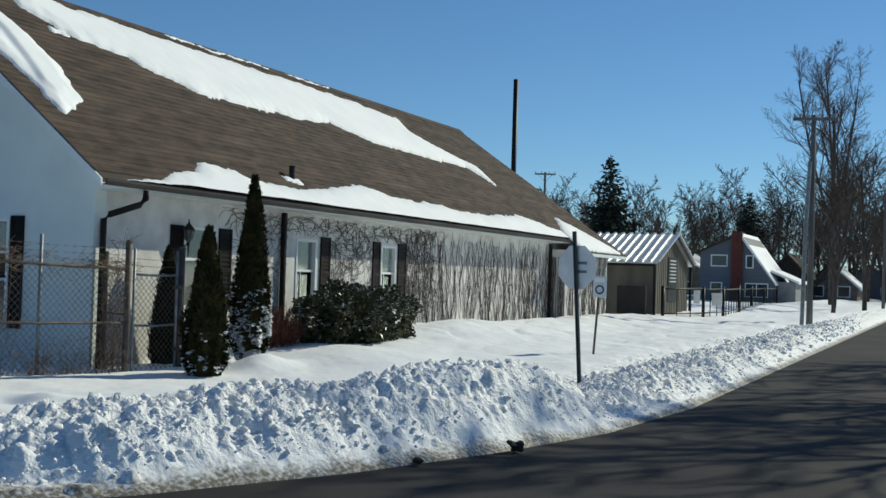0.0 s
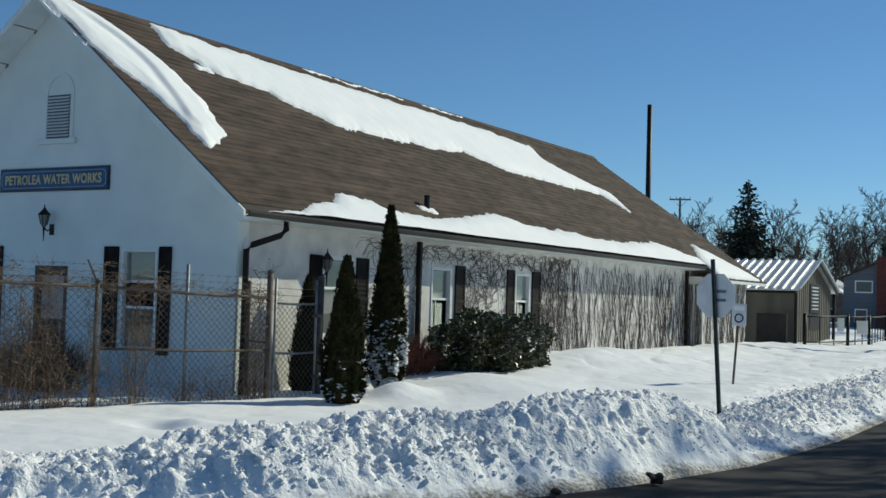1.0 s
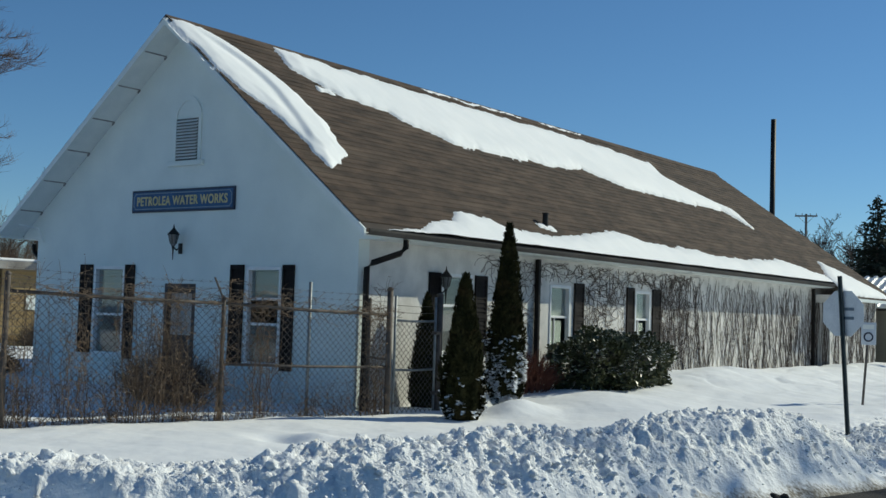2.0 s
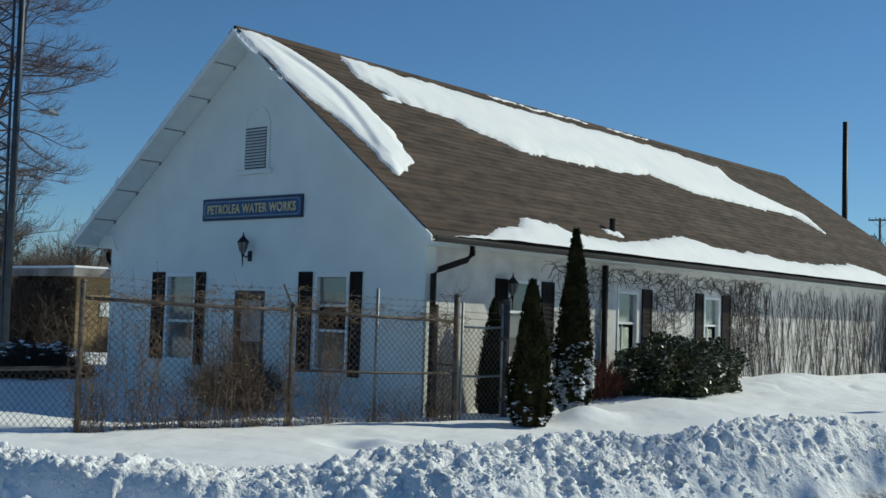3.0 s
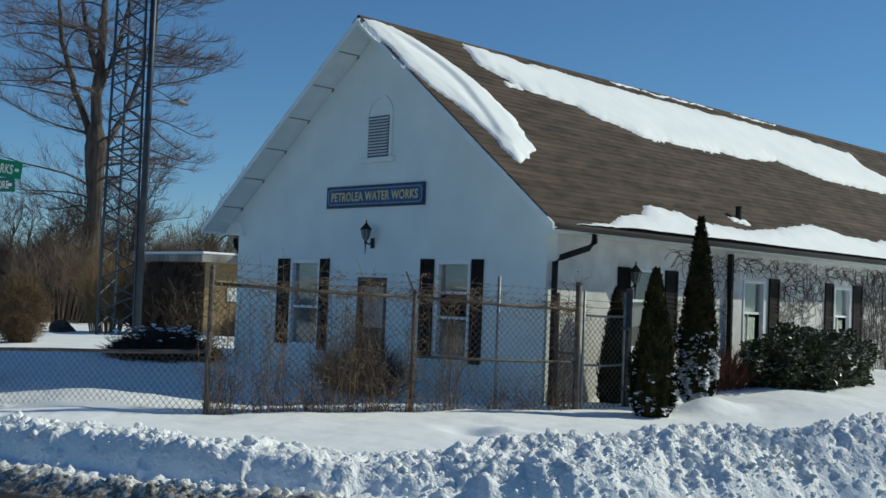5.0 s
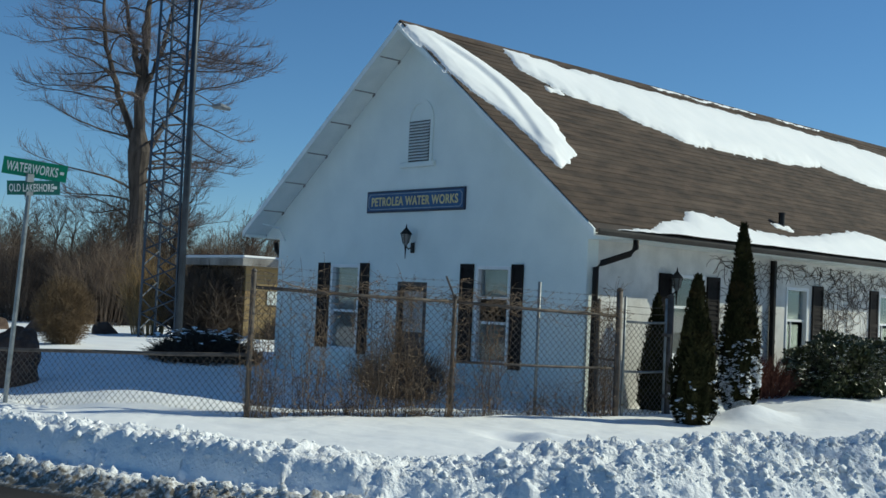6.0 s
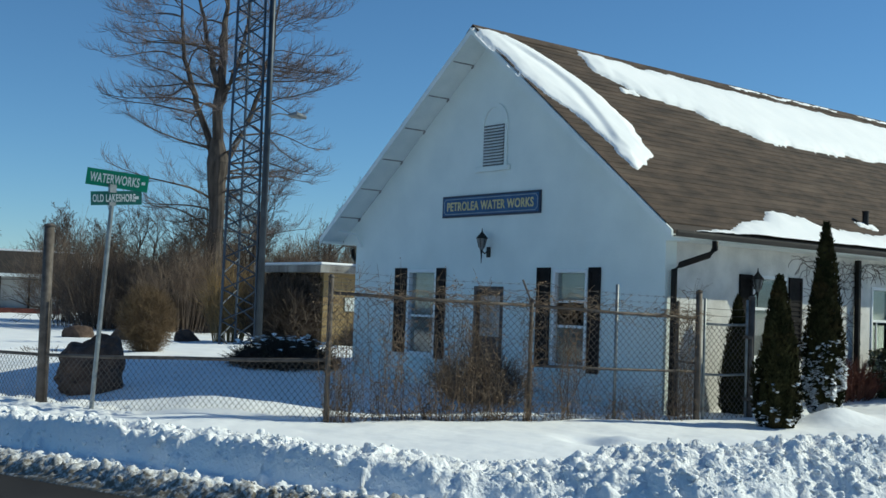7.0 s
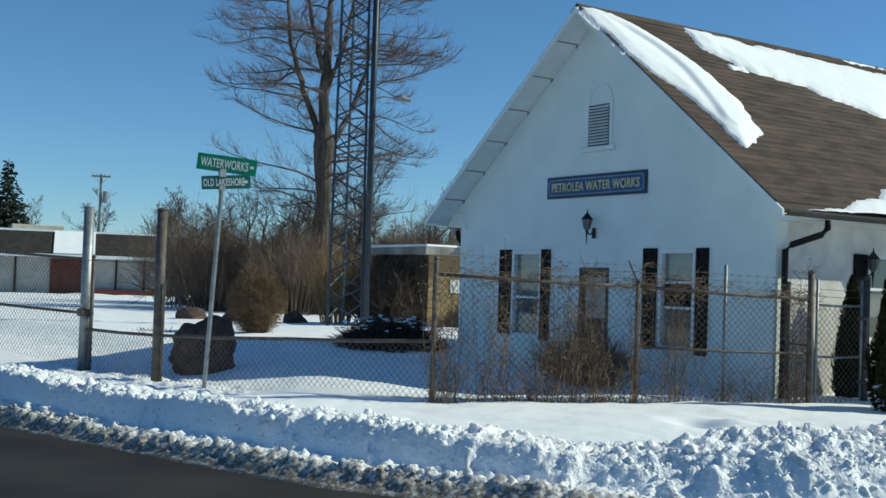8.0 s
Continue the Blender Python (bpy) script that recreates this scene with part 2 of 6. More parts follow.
def snow_height(x, y):
    d, s = kerb_distance(x, y)
    u = s - S_CORNER
    crest = 0.33 - 0.07 * sstep(-3.0, -0.5, u) + (0.43 * sstep(1.5, 3.6, u) - 0.12 * sstep(5.0, 6.4, u)) * (1 - sstep(8.2, 10.6, u)) + 0.18 * sstep(8.5, 12, u)
    crest = crest * (0.78 + 0.5 * fbm(s * 0.55, s * 0 + 3.3, 3, 2))
    street = sstep(8.0, 11.0, u)
    wide = 0.74 - 0.12 * street + 0.35 * (fbm(s * 0.45, s * 0, 3, 7) - 0.4)
    cut = sstep(9.5, 12.5, u)
    face = sstep(-0.04 + 0.32 * street + 0.16 * cut, wide, d) ** 0.85
    apron = (0.10 + 0.24 * street) * sstep(-0.02, 0.25, d)
    ridge = np.minimum(np.maximum(face, apron), 1 - sstep(wide + 0.15, wide + 1.9, d) * 0.999)
    b = base_snow(x, y)
    inside = sstep(0.6, 2.6, d)
    z = np.maximum(crest * ridge, b * inside)
    rough = np.clip(ridge * 1.4, 0, 1) * sstep(-0.1, 0.2, d) * (1 - 0.2 * street * face)
    wob = 0.9 * (fbm(x * 2.6, y * 2.6, 4, 61) - 0.47)
    wx, wy = x + 0.16 * (fbm(x * 3.1, y * 3.1, 4, 101) - 0.47), y + 0.16 * (fbm(x * 3.1, y * 3.1, 4, 111) - 0.47)
    big = 1 - 0.6 * cut
    z = z + rough * (0.14 * (fbm(x * 1.5, y * 1.5, 4, 31) - 0.47) * big + 0.04 * big * (chunks(x * 2.7 + wob, y * 2.7 - wob, 41) - 0.35) * fbm(x * 0.9, y * 0.9, 2, 71) * 1.6
                     + 0.04 * (chunks(wx * 5.3 - wob, wy * 4.1 + wob, 43) - 0.4) * (0.25 + 1.5 * vnoise(x * 1.3, y * 1.3, 19)) * big + 0.07 * (chunks(wx * 12 + wob, wy * 10, 47) - 0.4) * (0.4 + 1.2 * vnoise(x * 2.1, y * 2.1, 23)) + 0.055 * (chunks(wx * 20, wy * 18, 49) - 0.4) * (0.4 + 1.1 * vnoise(x * 3.3, y * 3.3, 29)) + 0.09 * (fbm(x * 7, y * 7, 3, 81) - 0.45))
    z = z + street * sstep(0.02, 0.12, d) * (1 - sstep(0.4, 0.62, d)) * (0.055 * (chunks(wx * 9, wy * 9, 121) - 0.4) + 0.045 * (chunks(wx * 16, wy * 16, 123) - 0.4))
    z = np.where(d < 0, np.maximum(-0.10, d * 0.9), np.maximum(z, 0.015 + 0.07 * chunks(x * 5.5, y * 5.5, 91) * sstep(0.0, 0.12, d)))
    dirt = np.clip(sstep(0.24 + 0.42 * street, 0.0, d + 0.16 * (fbm(x * 4.3, y * 4.3, 4, 51) - 0.5)) * (0.62 + 0.04 * street), 0, 0.85)
    return z, np.where(d < -0.3, 0, dirt), rough, d


def graded(lo, hi, step, far, below, above):
    """Grid lines: even between lo and hi, widening beyond by (rate, reach), then faster."""
    def run(start, sign, rate, reach):
        out, p, s = [], start, step
        while abs(p - start) < far:
            s *= rate if abs(p - start) < reach else (1.03 if abs(p - start) < 45 else 1.25)
            p += sign * s
            out.append(p)
        return out
    even = list(np.arange(lo, hi, step))
    return np.array(run(lo, -1, *below)[::-1] + even + run(even[-1], 1, *above))


def build_ground():
    xs, ys = graded(-1.0, 8.3, 0.027, 700, (1.012, 12), (1.15, 50)), graded(-10.6, 3.0, 0.027, 700, (1.012, 3), (1.006, 22))
    X, Y = np.meshgrid(xs, ys, indexing="ij")
    Z, D, R, d = snow_height(X, Y)
    rnd = np.random.RandomState(4)
    # loose lumps thrown up by the plough
    n = 0
    while n < 3200:
        px, py = rnd.uniform(-6, 8.3), rnd.uniform(-12.5, 16)
        i, j = min(np.searchsorted(xs, px), len(xs) - 1), min(np.searchsorted(ys, py), len(ys) - 1)
        if R[i, j] < rnd.uniform(0.1, 0.9):
            n += 0.1
            continue
        n += 1
        r = min(0.028 + 0.010 * rnd.exponential(), 0.075)
        a0, a1 = np.searchsorted(xs, px - r * 1.4), np.searchsorted(xs, px + r * 1.4)
        b0, b1 = np.searchsorted(ys, py - r * 1.4), np.searchsorted(ys, py + r * 1.4)
        if a1 - a0 < 2 or b1 - b0 < 2:
            continue
        th, sq = rnd.uniform(0, 3.14), rnd.uniform(0.6, 1.0)
        U, V = X[a0:a1, b0:b1] - px, Y[a0:a1, b0:b1] - py
        U, V = U * math.cos(th) + V * math.sin(th), (V * math.cos(th) - U * math.sin(th)) / sq
        q = 1 - (U * U + V * V) / (r * r) * (0.7 + 0.7 * vnoise(X[a0:a1, b0:b1] * 17, Y[a0:a1, b0:b1] * 17, 7))
        lump = Z[i, j] + np.clip(q, 0, 1) ** 0.55 * r * rnd.uniform(0.5, 1.1) * (0.7 + 0.6 * vnoise(X[a0:a1, b0:b1] * 23, Y[a0:a1, b0:b1] * 23, 9)) - 0.2 * r
        Z[a0:a1, b0:b1] = np.where(q > 0, np.maximum(Z[a0:a1, b0:b1], lump), Z[a0:a1, b0:b1])
    nx, ny = X.shape
    idx = np.arange(nx * ny).reshape(nx, ny)
    quads = np.stack([idx[:-1, :-1], idx[1:, :-1], idx[1:, 1:], idx[:-1, 1:]], -1).reshape(-1, 4)
    me = bpy.data.meshes.new("ground")
    me.vertices.add(nx * ny)
    me.vertices.foreach_set("co", np.stack([X, Y, Z], -1).ravel())
    me.loops.add(quads.size)
    me.loops.foreach_set("vertex_index", quads.ravel())
    me.polygons.add(len(quads))
    me.polygons.foreach_set("loop_start", np.arange(0, quads.size, 4))
    me.update(calc_edges=True)
    at = me.attributes.new("dirt", "FLOAT", "POINT")
    at.data.foreach_set("value", D.ravel())
    at2 = me.attributes.new("broken", "FLOAT", "POINT")
    at2.data.foreach_set("value", np.clip(R * 0.95, 0, 1).ravel())
    me.shade_smooth()
    me.materials.append(M_BANK)
    return tagged(new("ground", me), "snow-covered ground with a ploughed lumpy roadside bank", "snow", kind="structure")


build_ground()


def snow_crumbs():
    """Loose broken lumps lying all over the ploughed bank, each a rough little stone of snow."""
    rnd = np.random.RandomState(12)
    ball = bmesh.new()
    bmesh.ops.create_icosphere(ball, subdivisions=1, radius=1.0)
    ball.verts.ensure_lookup_table()
    V = np.array([v.co[:] for v in ball.verts])
    F = np.array([[v.index for v in f.verts] for f in ball.faces])
    ball.free()
    px = np.concatenate([rnd.uniform(-7, 8.3, 330000), rnd.uniform(5.5, 8.3, 42000)])
    py = np.concatenate([rnd.uniform(-12.6, 3, 330000), 3 + 33 * rnd.uniform(0, 1, 42000) ** 1.6])
    z, dirt, rough, d = snow_height(px, py)
    clump = fbm(px * 1.6, py * 1.6, 3, 131)
    keep = (rough > 0.25) & (d > 0.03) & (d < 2.2) & (rnd.uniform(0, 1, len(px)) < np.clip(rough, 0, 1) * (0.06 + 1.6 * np.clip(clump - 0.33, 0, 1)) * (1.1 - 0.3 * np.clip(d, 0, 2)))
    px, py, z, dirt, n = px[keep], py[keep], z[keep], dirt[keep], int(keep.sum())
    size = np.minimum(0.0095 + 0.0085 * rnd.exponential(size=n), 0.06) * (1 + 0.9 * sstep(2, 16, py))
    shape = V[None] * rnd.uniform(0.55, 1.3, (n, len(V), 1)) * rnd.uniform(0.7, 1.2, (n, 1, 3)) * size[:, None, None]
    w = rnd.uniform(0, math.tau, n)
    c, s = np.cos(w)[:, None], np.sin(w)[:, None]
    co = np.stack([shape[:, :, 0] * c - shape[:, :, 1] * s + px[:, None], shape[:, :, 0] * s + shape[:, :, 1] * c + py[:, None], shape[:, :, 2] * 0.75 + (z + size * 0.08)[:, None]], -1)
    faces = F[None] + (np.arange(n) * len(V))[:, None, None]
    me = bpy.data.meshes.new("snow_crumbs")
    me.from_pydata(co.reshape(-1, 3).tolist(), [], faces.reshape(-1, 3).tolist())
    at = me.attributes.new("dirt", "FLOAT", "POINT")
    at.data.foreach_set("value", np.repeat(dirt, len(V)))
    at2 = me.attributes.new("broken", "FLOAT", "POINT")
    at2.data.foreach_set("value", np.full(n * len(V), 0.8))
    me.shade_smooth()
    me.materials.append(M_BANK)
    return tagged(new("snow_crumbs", me), "loose broken lumps of snow on the ploughed bank", "snow", kind="stuff")


snow_crumbs()
bm = B()
ring = [(x + 0.35, y) for x, y in KERB[:3]] + [(x + 0.3, y - 0.2) for x, y in KERB[3:8]] + [(x, y - 0.35) for x, y in KERB[8:]]
road_poly = [bm.verts.new((x - 0.45 if i < 8 else x, y + (0.45 if i >= 8 else 0.3), 0.0)) for i, (x, y) in enumerate(ring)]
outer = [bm.verts.new(p) for p in ((-600, -400, 0), (18, -400, 0), (18, 600, 0))]
bm.faces.new(road_poly + outer)
bmesh.ops.triangulate(bm, faces=bm.faces)
single("road", bm, M_ASPHALT, "dark damp asphalt road with gritty edge", "road", "structure")
# the waterworks building: walls x -7.95..0, y 0..25
W, RIDGE, EAVE, OVER, RAKE = 7.95, 6.44, 2.82, 0.545, -0.51
XM = -W / 2
PITCH = (RIDGE - EAVE) / (OVER - XM)
PITCH_L = 0.782        # the slope away from the sun is a little flatter
EAVE_L = RIDGE - (OVER - XM) * PITCH_L
END = 25.0
building = thing("waterworks_building", (0, 0, 0), "long white-painted building with brown shingle gable roof and black shutters", "building")


def wall_cells(bm, us, zs, holes, put):
    """Solid wall pieces between opening edges; put(u0, z0, u1, z1) adds one."""
    for u0, u1 in zip(us, us[1:]):
        for z0, z1 in zip(zs, zs[1:]):
            uc, zc = (u0 + u1) / 2, (z0 + z1) / 2
            if not any(a < uc < b and c < zc < d for a, c, b, d in holes):
                put(u0, z0, u1, z1)


def cuts(lo, hi, values):
    return sorted({lo, hi, *[v for v in values if lo < v < hi]})


GABLE_WINDOWS = [(-6.21, 0.70, -5.35, 2.27), (-2.33, 0.70, -1.55, 2.27)]
GABLE_DOOR = (-4.28, 0.0, -3.52, 1.98)
SIDE_WINDOWS = [(2.10, 0.95, 3.0, 2.28), (5.52, 0.95, 6.28, 2.22), (9.0, 0.95, 9.72, 2.22)]
holes = GABLE_WINDOWS + [GABLE_DOOR]
bm = B()
wall_cells(bm, cuts(-W, 0, [v for h in holes for v in (h[0], h[2])]), cuts(-0.3, 2.62, [v for h in holes for v in (h[1], h[3])]), holes,
           lambda a, c, b, d: box(bm, a, 0, c, b, 0.25, d))
top = RIDGE - 0.115
prism(bm, [(-W, 2.62), (0, 2.62), (0, top - (0 - XM) * PITCH), (XM, top), (-W, top - (XM + W) * PITCH_L)], "y", 0, 0.25)
bmesh.ops.remove_doubles(bm, verts=bm.verts, dist=0.0005)
part("gable_wall", bm, M_WHITE, building)
bm = B()
wall_cells(bm, cuts(0.25, END, [v for h in SIDE_WINDOWS for v in (h[0], h[2])]), cuts(-0.3, 2.78, [v for h in SIDE_WINDOWS for v in (h[1], h[3])]), SIDE_WINDOWS,
           lambda a, c, b, d: box(bm, -0.25, a, c, 0, b, d))
bmesh.ops.remove_doubles(bm, verts=bm.verts, dist=0.0005)
part("side_wall", bm, M_SIDE, building)
bm = B()
box(bm, -W, 0.25, -0.3, -W + 0.25, END, 2.78)
part("far_side_wall", bm, M_WHITE, building)
bm = B()
box(bm, -W + 0.25, END - 0.25, -0.3, -0.25, END, 2.78)
part("back_wall", bm, M_WHITE, building)
# roof
def roof_z(x):
    return RIDGE - abs(x - XM) * (PITCH if x > XM else PITCH_L)


HIP = 22.2
BUMP0, BUMP1, BUMPX = 20.4, 25.3, 1.02
M_DECK = mat("roof_underlay", (0.05, 0.04, 0.035), (0.07, 0.055, 0.045), 3, 0.95)


def hip_y(x):
    return HIP + abs(x - XM) / (BUMPX - XM) * (BUMP1 - HIP)


for side in (1, -1):
    edge = XM + side * (OVER - XM)
    far = XM + side * (BUMPX - XM) if side > 0 else edge
    bm = B()
    lo, hi = [], []
    outline = [(XM, RAKE + 0.03), (edge, RAKE + 0.03), (edge, BUMP0), (far, BUMP0), (far, hip_y(far)), (XM, HIP)]
    for drop, store in ((0.012, hi), (0.07, lo)):
        store += [bm.verts.new((x, y, roof_z(x) - drop)) for x, y in outline]
    for i in range(6):
        if (hi[i].co - hi[(i + 1) % 6].co).length > 1e-6:
            bm.faces.new((hi[i], hi[(i + 1) % 6], lo[(i + 1) % 6], lo[i]))
    bm.faces.new(hi), bm.faces.new(list(reversed(lo)))
    bmesh.ops.remove_doubles(bm, verts=bm.verts, dist=0.0005)
    slope = part("roof_slope", bm, M_DECK, building, "weathered brown shingle roof slope")
    run = far - XM
    count = 42 if side > 0 else 14
    rnd = random.Random(3)
    for k in range(count):
        bm = B()
        xa, xb = XM + run * k / count, XM + run * (k + 1.08) / count
        if abs(xb - XM) > abs(run):
            xb = far
        beyond = abs(xb - XM) > abs(edge - XM) + 0.001
        y0 = BUMP0 if beyond else RAKE
        ya, yb = hip_y(xa), hip_y(xb)
        n = 24 if side > 0 else 1
        lift_a, lift_b = 0.0, 0.011
        # the lower edge of each course waves a little
        A = [bm.verts.new((xa, y0 + (ya - y0) * i / n, roof_z(xa) - lift_a)) for i in range(n + 1)]
        Bv = [bm.verts.new((xb, y0 + (yb - y0) * i / n, roof_z(xb) + lift_b + rnd.uniform(-0.004, 0.004))) for i in range(n + 1)]
        C = [bm.verts.new((xb, y0 + (yb - y0) * i / n, roof_z(xb) - 0.006)) for i in range(n + 1)]
        for i in range(n):
            bm.faces.new((A[i], A[i + 1], Bv[i + 1], Bv[i]))
            bm.faces.new((Bv[i], Bv[i + 1], C[i + 1], C[i]))
        part("shingle_course", bm, M_SHINGLE, slope)
bm = B()
vs = [bm.verts.new(p) for p in ((XM, HIP, RIDGE), (BUMPX, BUMP1, roof_z(BUMPX)), (XM - (OVER - XM), hip_y(OVER), EAVE_L))]
bm.faces.new(vs)
part("hip_end", bm, M_SHINGLE, building)
bm = B()
prism(bm, [(XM - 0.16, RIDGE - 0.10), (XM, RIDGE + 0.03), (XM + 0.16, RIDGE - 0.10), (XM + 0.16, RIDGE - 0.12), (XM, RIDGE + 0.01), (XM - 0.16, RIDGE - 0.12)], "y", RAKE, HIP + 0.1)
part("ridge_cap", bm, M_SHINGLE, building)
M_GUTTER = mat("weathered_gutter_paint", (0.035, 0.032, 0.030), (0.07, 0.064, 0.058), 3, 0.6, bump=0.05, spec=0.2, stretch=(1, 0.3, 1))
# rake boards, soffits and eaves
M_BATTEN = mat("grey_batten", (0.20, 0.20, 0.20), (0.34, 0.34, 0.33), 4)
for side in (1, -1):
    edge = XM + side * (OVER - XM)
    ez = EAVE if side > 0 else EAVE_L
    bm = B()
    prism(bm, [(XM, RIDGE - 0.02), (edge, ez - 0.02), (edge, ez - 0.13), (XM, RIDGE - 0.145)], "y", RAKE - 0.02, RAKE + 0.02)
    part("rake_board", bm, M_TRIM, building)
    bm = B()
    prism(bm, [(XM, RIDGE - 0.085), (edge, ez - 0.075), (edge, ez - 0.11), (XM, RIDGE - 0.12)], "y", RAKE + 0.02, -0.002)
    part("rake_soffit", bm, M_TRIM, building)
    for k in range(6):
        x = XM + (edge - XM) * (0.115 + k * 0.148)
        x2 = x + side * 0.012
        bm = B()
        prism(bm, [(x, roof_z(x) - 0.119), (x2, roof_z(x2) - 0.119), (x2, roof_z(x2) - 0.132), (x, roof_z(x) - 0.132)], "y", RAKE + 0.03, -0.01)
        part("soffit_batten", bm, M_BATTEN, building)
        # the end of each rafter shows under the board joint
        bm = B()
        prism(bm, [(x, roof_z(x) - 0.12), (x + side * 0.05, roof_z(x + side * 0.05) - 0.12), (x + side * 0.05, roof_z(x + side * 0.05) - 0.15), (x, roof_z(x) - 0.15)], "y", -0.03, -0.004)
        part("rafter_end", bm, M_BATTEN, building)
    bm = B()
    box(bm, min(edge - side * 0.08, edge - side * 0.54), 0.0, ez - 0.13, max(edge - side * 0.08, edge - side * 0.54), BUMP0, ez - 0.115)
    part("eave_soffit", bm, M_TRIM, building)
    bm = B()
    x0, x1 = sorted((edge - side * 0.02, edge - side * 0.06))
    box(bm, x0, RAKE + 0.03, ez - 0.125, x1, BUMP0, ez - 0.072)
    part("fascia", bm, M_TRIM, building)
    bm = B()
    u = lambda a: edge + side * a
    prism(bm, [(u(-0.018), ez - 0.012), (u(-0.018), ez - 0.105), (u(0.045), ez - 0.105), (u(0.066), ez - 0.05), (u(0.066), ez - 0.016), (u(0.054), ez - 0.016), (u(0.037), ez - 0.09), (u(-0.006), ez - 0.09), (u(-0.006), ez - 0.012)], "y", RAKE + 0.03, BUMP0)
    part("gutter", bm, M_GUTTER, building, "dark brown eaves gutter")
    # closed end of the eave, in line with the gable wall
    a0, a1 = (-0.001, 0.462) if side > 0 else (-W + 0.001, -W - 0.465)
    bm = B()
    prism(bm, [(a0, ez - 0.132), (a1, ez - 0.132), (a1, roof_z(a1) - 0.085), (a0, roof_z(a0) - 0.085)], "y", -0.001, 0.03)
    part("eave_return", bm, M_WHITE, building)
# small bracket under the rake, by the corner
bm = B()
tube(bm, [(-W - 0.02, -0.42, 3.02), (-W + 0.12, -0.1, 2.97), (-W + 0.22, -0.03, 2.72)], 0.022, 6)
part("cable_bracket", bm, M_TRIM, building, "white cable bracket at the eave corner")
# wider eave over the far end
bm = B()
box(bm, 0.0, BUMP0, -0.3, 0.45, END - 0.1, 2.5)
part("bay_wall", bm, M_SIDE, building)
bm = B()
box(bm, BUMPX - 0.03, BUMP0, 2.33, BUMPX + 0.01, BUMP1, 2.42)
part("fascia", bm, M_TRIM, building)
# downspouts
bm = B()
tube(bm, [(0.57, 0.42, 2.70), (0.56, 0.42, 2.58), (0.50, 0.37, 2.49), (0.16, 0.14, 2.34), (0.08, 0.11, 2.26), (0.08, 0.11, 2.1), (0.08, 0.11, -0.1)], 0.048, 10)
part("downspout", bm, M_BROWN, building, "dark brown elbowed downspout", True)
for y in (4.99, 20.1):
    bm = B()
    box(bm, 0.02, y - 0.042, 0.0, 0.11, y + 0.042, 2.66, 0.012)
    part("downspout", bm, M_BROWN, building)
bm = B()
tube(bm, [(-W - 0.56, 0.3, 2.70), (-W - 0.5, 0.28, 2.55), (-W - 0.1, 0.2, 2.35), (-W - 0.08, 0.2, -0.1)], 0.048, 8)
part("downspout", bm, M_BROWN, building, "", True)
bm = B()
tube(bm, [(-0.05, 5.38, 3.2), (-0.05, 5.38, 3.53)], 0.055, 10)
tube(bm, [(-0.05, 5.38, 3.53), (-0.05, 5.38, 3.55)], 0.065, 10)
part("vent_pipe", bm, M_BLACK, building, "short black plumbing vent pipe")

M_CURTAIN = mat("pale_curtain", (0.20, 0.205, 0.20), (0.29, 0.29, 0.275), 5, 0.9, stretch=(8, 8, 1))
M_VINYL = mat("white_vinyl", (0.76, 0.77, 0.77), (0.82, 0.82, 0.82), 3, 0.35, bump=0.0)


def gbox(face, bm, u0, o0, z0, u1, o1, z1, bevel=0.0):
    """A box on a wall face: along it, out of it, up."""
    if face == "gable":
        return box(bm, u0, -o1, z0, u1, -o0, z1, bevel)
    return box(bm, o0, u0, z0, o1, u1, z1, bevel)


M_GLASS = bpy.data.materials.new("clear_glass")
M_GLASS.use_nodes = True
gn = M_GLASS.node_tree.nodes["Principled BSDF"]
gn.inputs["Transmission Weight"].default_value, gn.inputs["Roughness"].default_value, gn.inputs["IOR"].default_value = 0.92, 0.02, 1.45
gn.inputs["Base Color"].default_value = (0.85, 0.9, 0.9, 1)


M_BLIND = mat("grey_green_blind", (0.20, 0.24, 0.22), (0.28, 0.31, 0.28), 5, 0.9, stretch=(2, 2, 12))


def make_window(face, u0, z0, u1, z1, rails, curtain, cloth=None):
    bm = B()
    t = 0.055
    for a, c, b, d in ((u0, z0, u0 + t, z1), (u1 - t, z0, u1, z1), (u0 + t, z1 - t, u1 - t, z1), (u0 + t, z0, u1 - t, z0 + t)):
        gbox(face, bm, a, -0.12, c, b, 0.018, d, 0.006)
    win = part("window", bm, M_VINYL, building, "white-framed sash window")
    for z in rails:
        bm = B()
        gbox(face, bm, u0 + t, -0.09, z - 0.022, u1 - t, -0.03, z + 0.022, 0.004)
        part("sash_rail", bm, M_VINYL, win)
    stops = [z0 + t] + [z - 0.0 for z in rails] + [z1 - t]
    for a, b in zip(stops, stops[1:]):
        bm = B()
        gbox(face, bm, u0 + t, -0.074, a, u1 - t, -0.068, b)
        pane = part("pane", bm, M_GLASS, win)
        pane.visible_shadow = False
    bm = B()
    gbox(face, bm, u0 - 0.04, -0.02, z0 - 0.06, u1 + 0.04, 0.06, z0, 0.006)
    part("sill", bm, M_TRIM, win)
    bm = B()
    deep = 0.11 if cloth else 0.2
    gbox(face, bm, u0 + 0.01, -deep - 0.04, curtain, u1 - 0.01, -deep, z1 - 0.02)
    part("curtain", bm, cloth or M_CURTAIN, win, "pale drawn curtain")
    return win


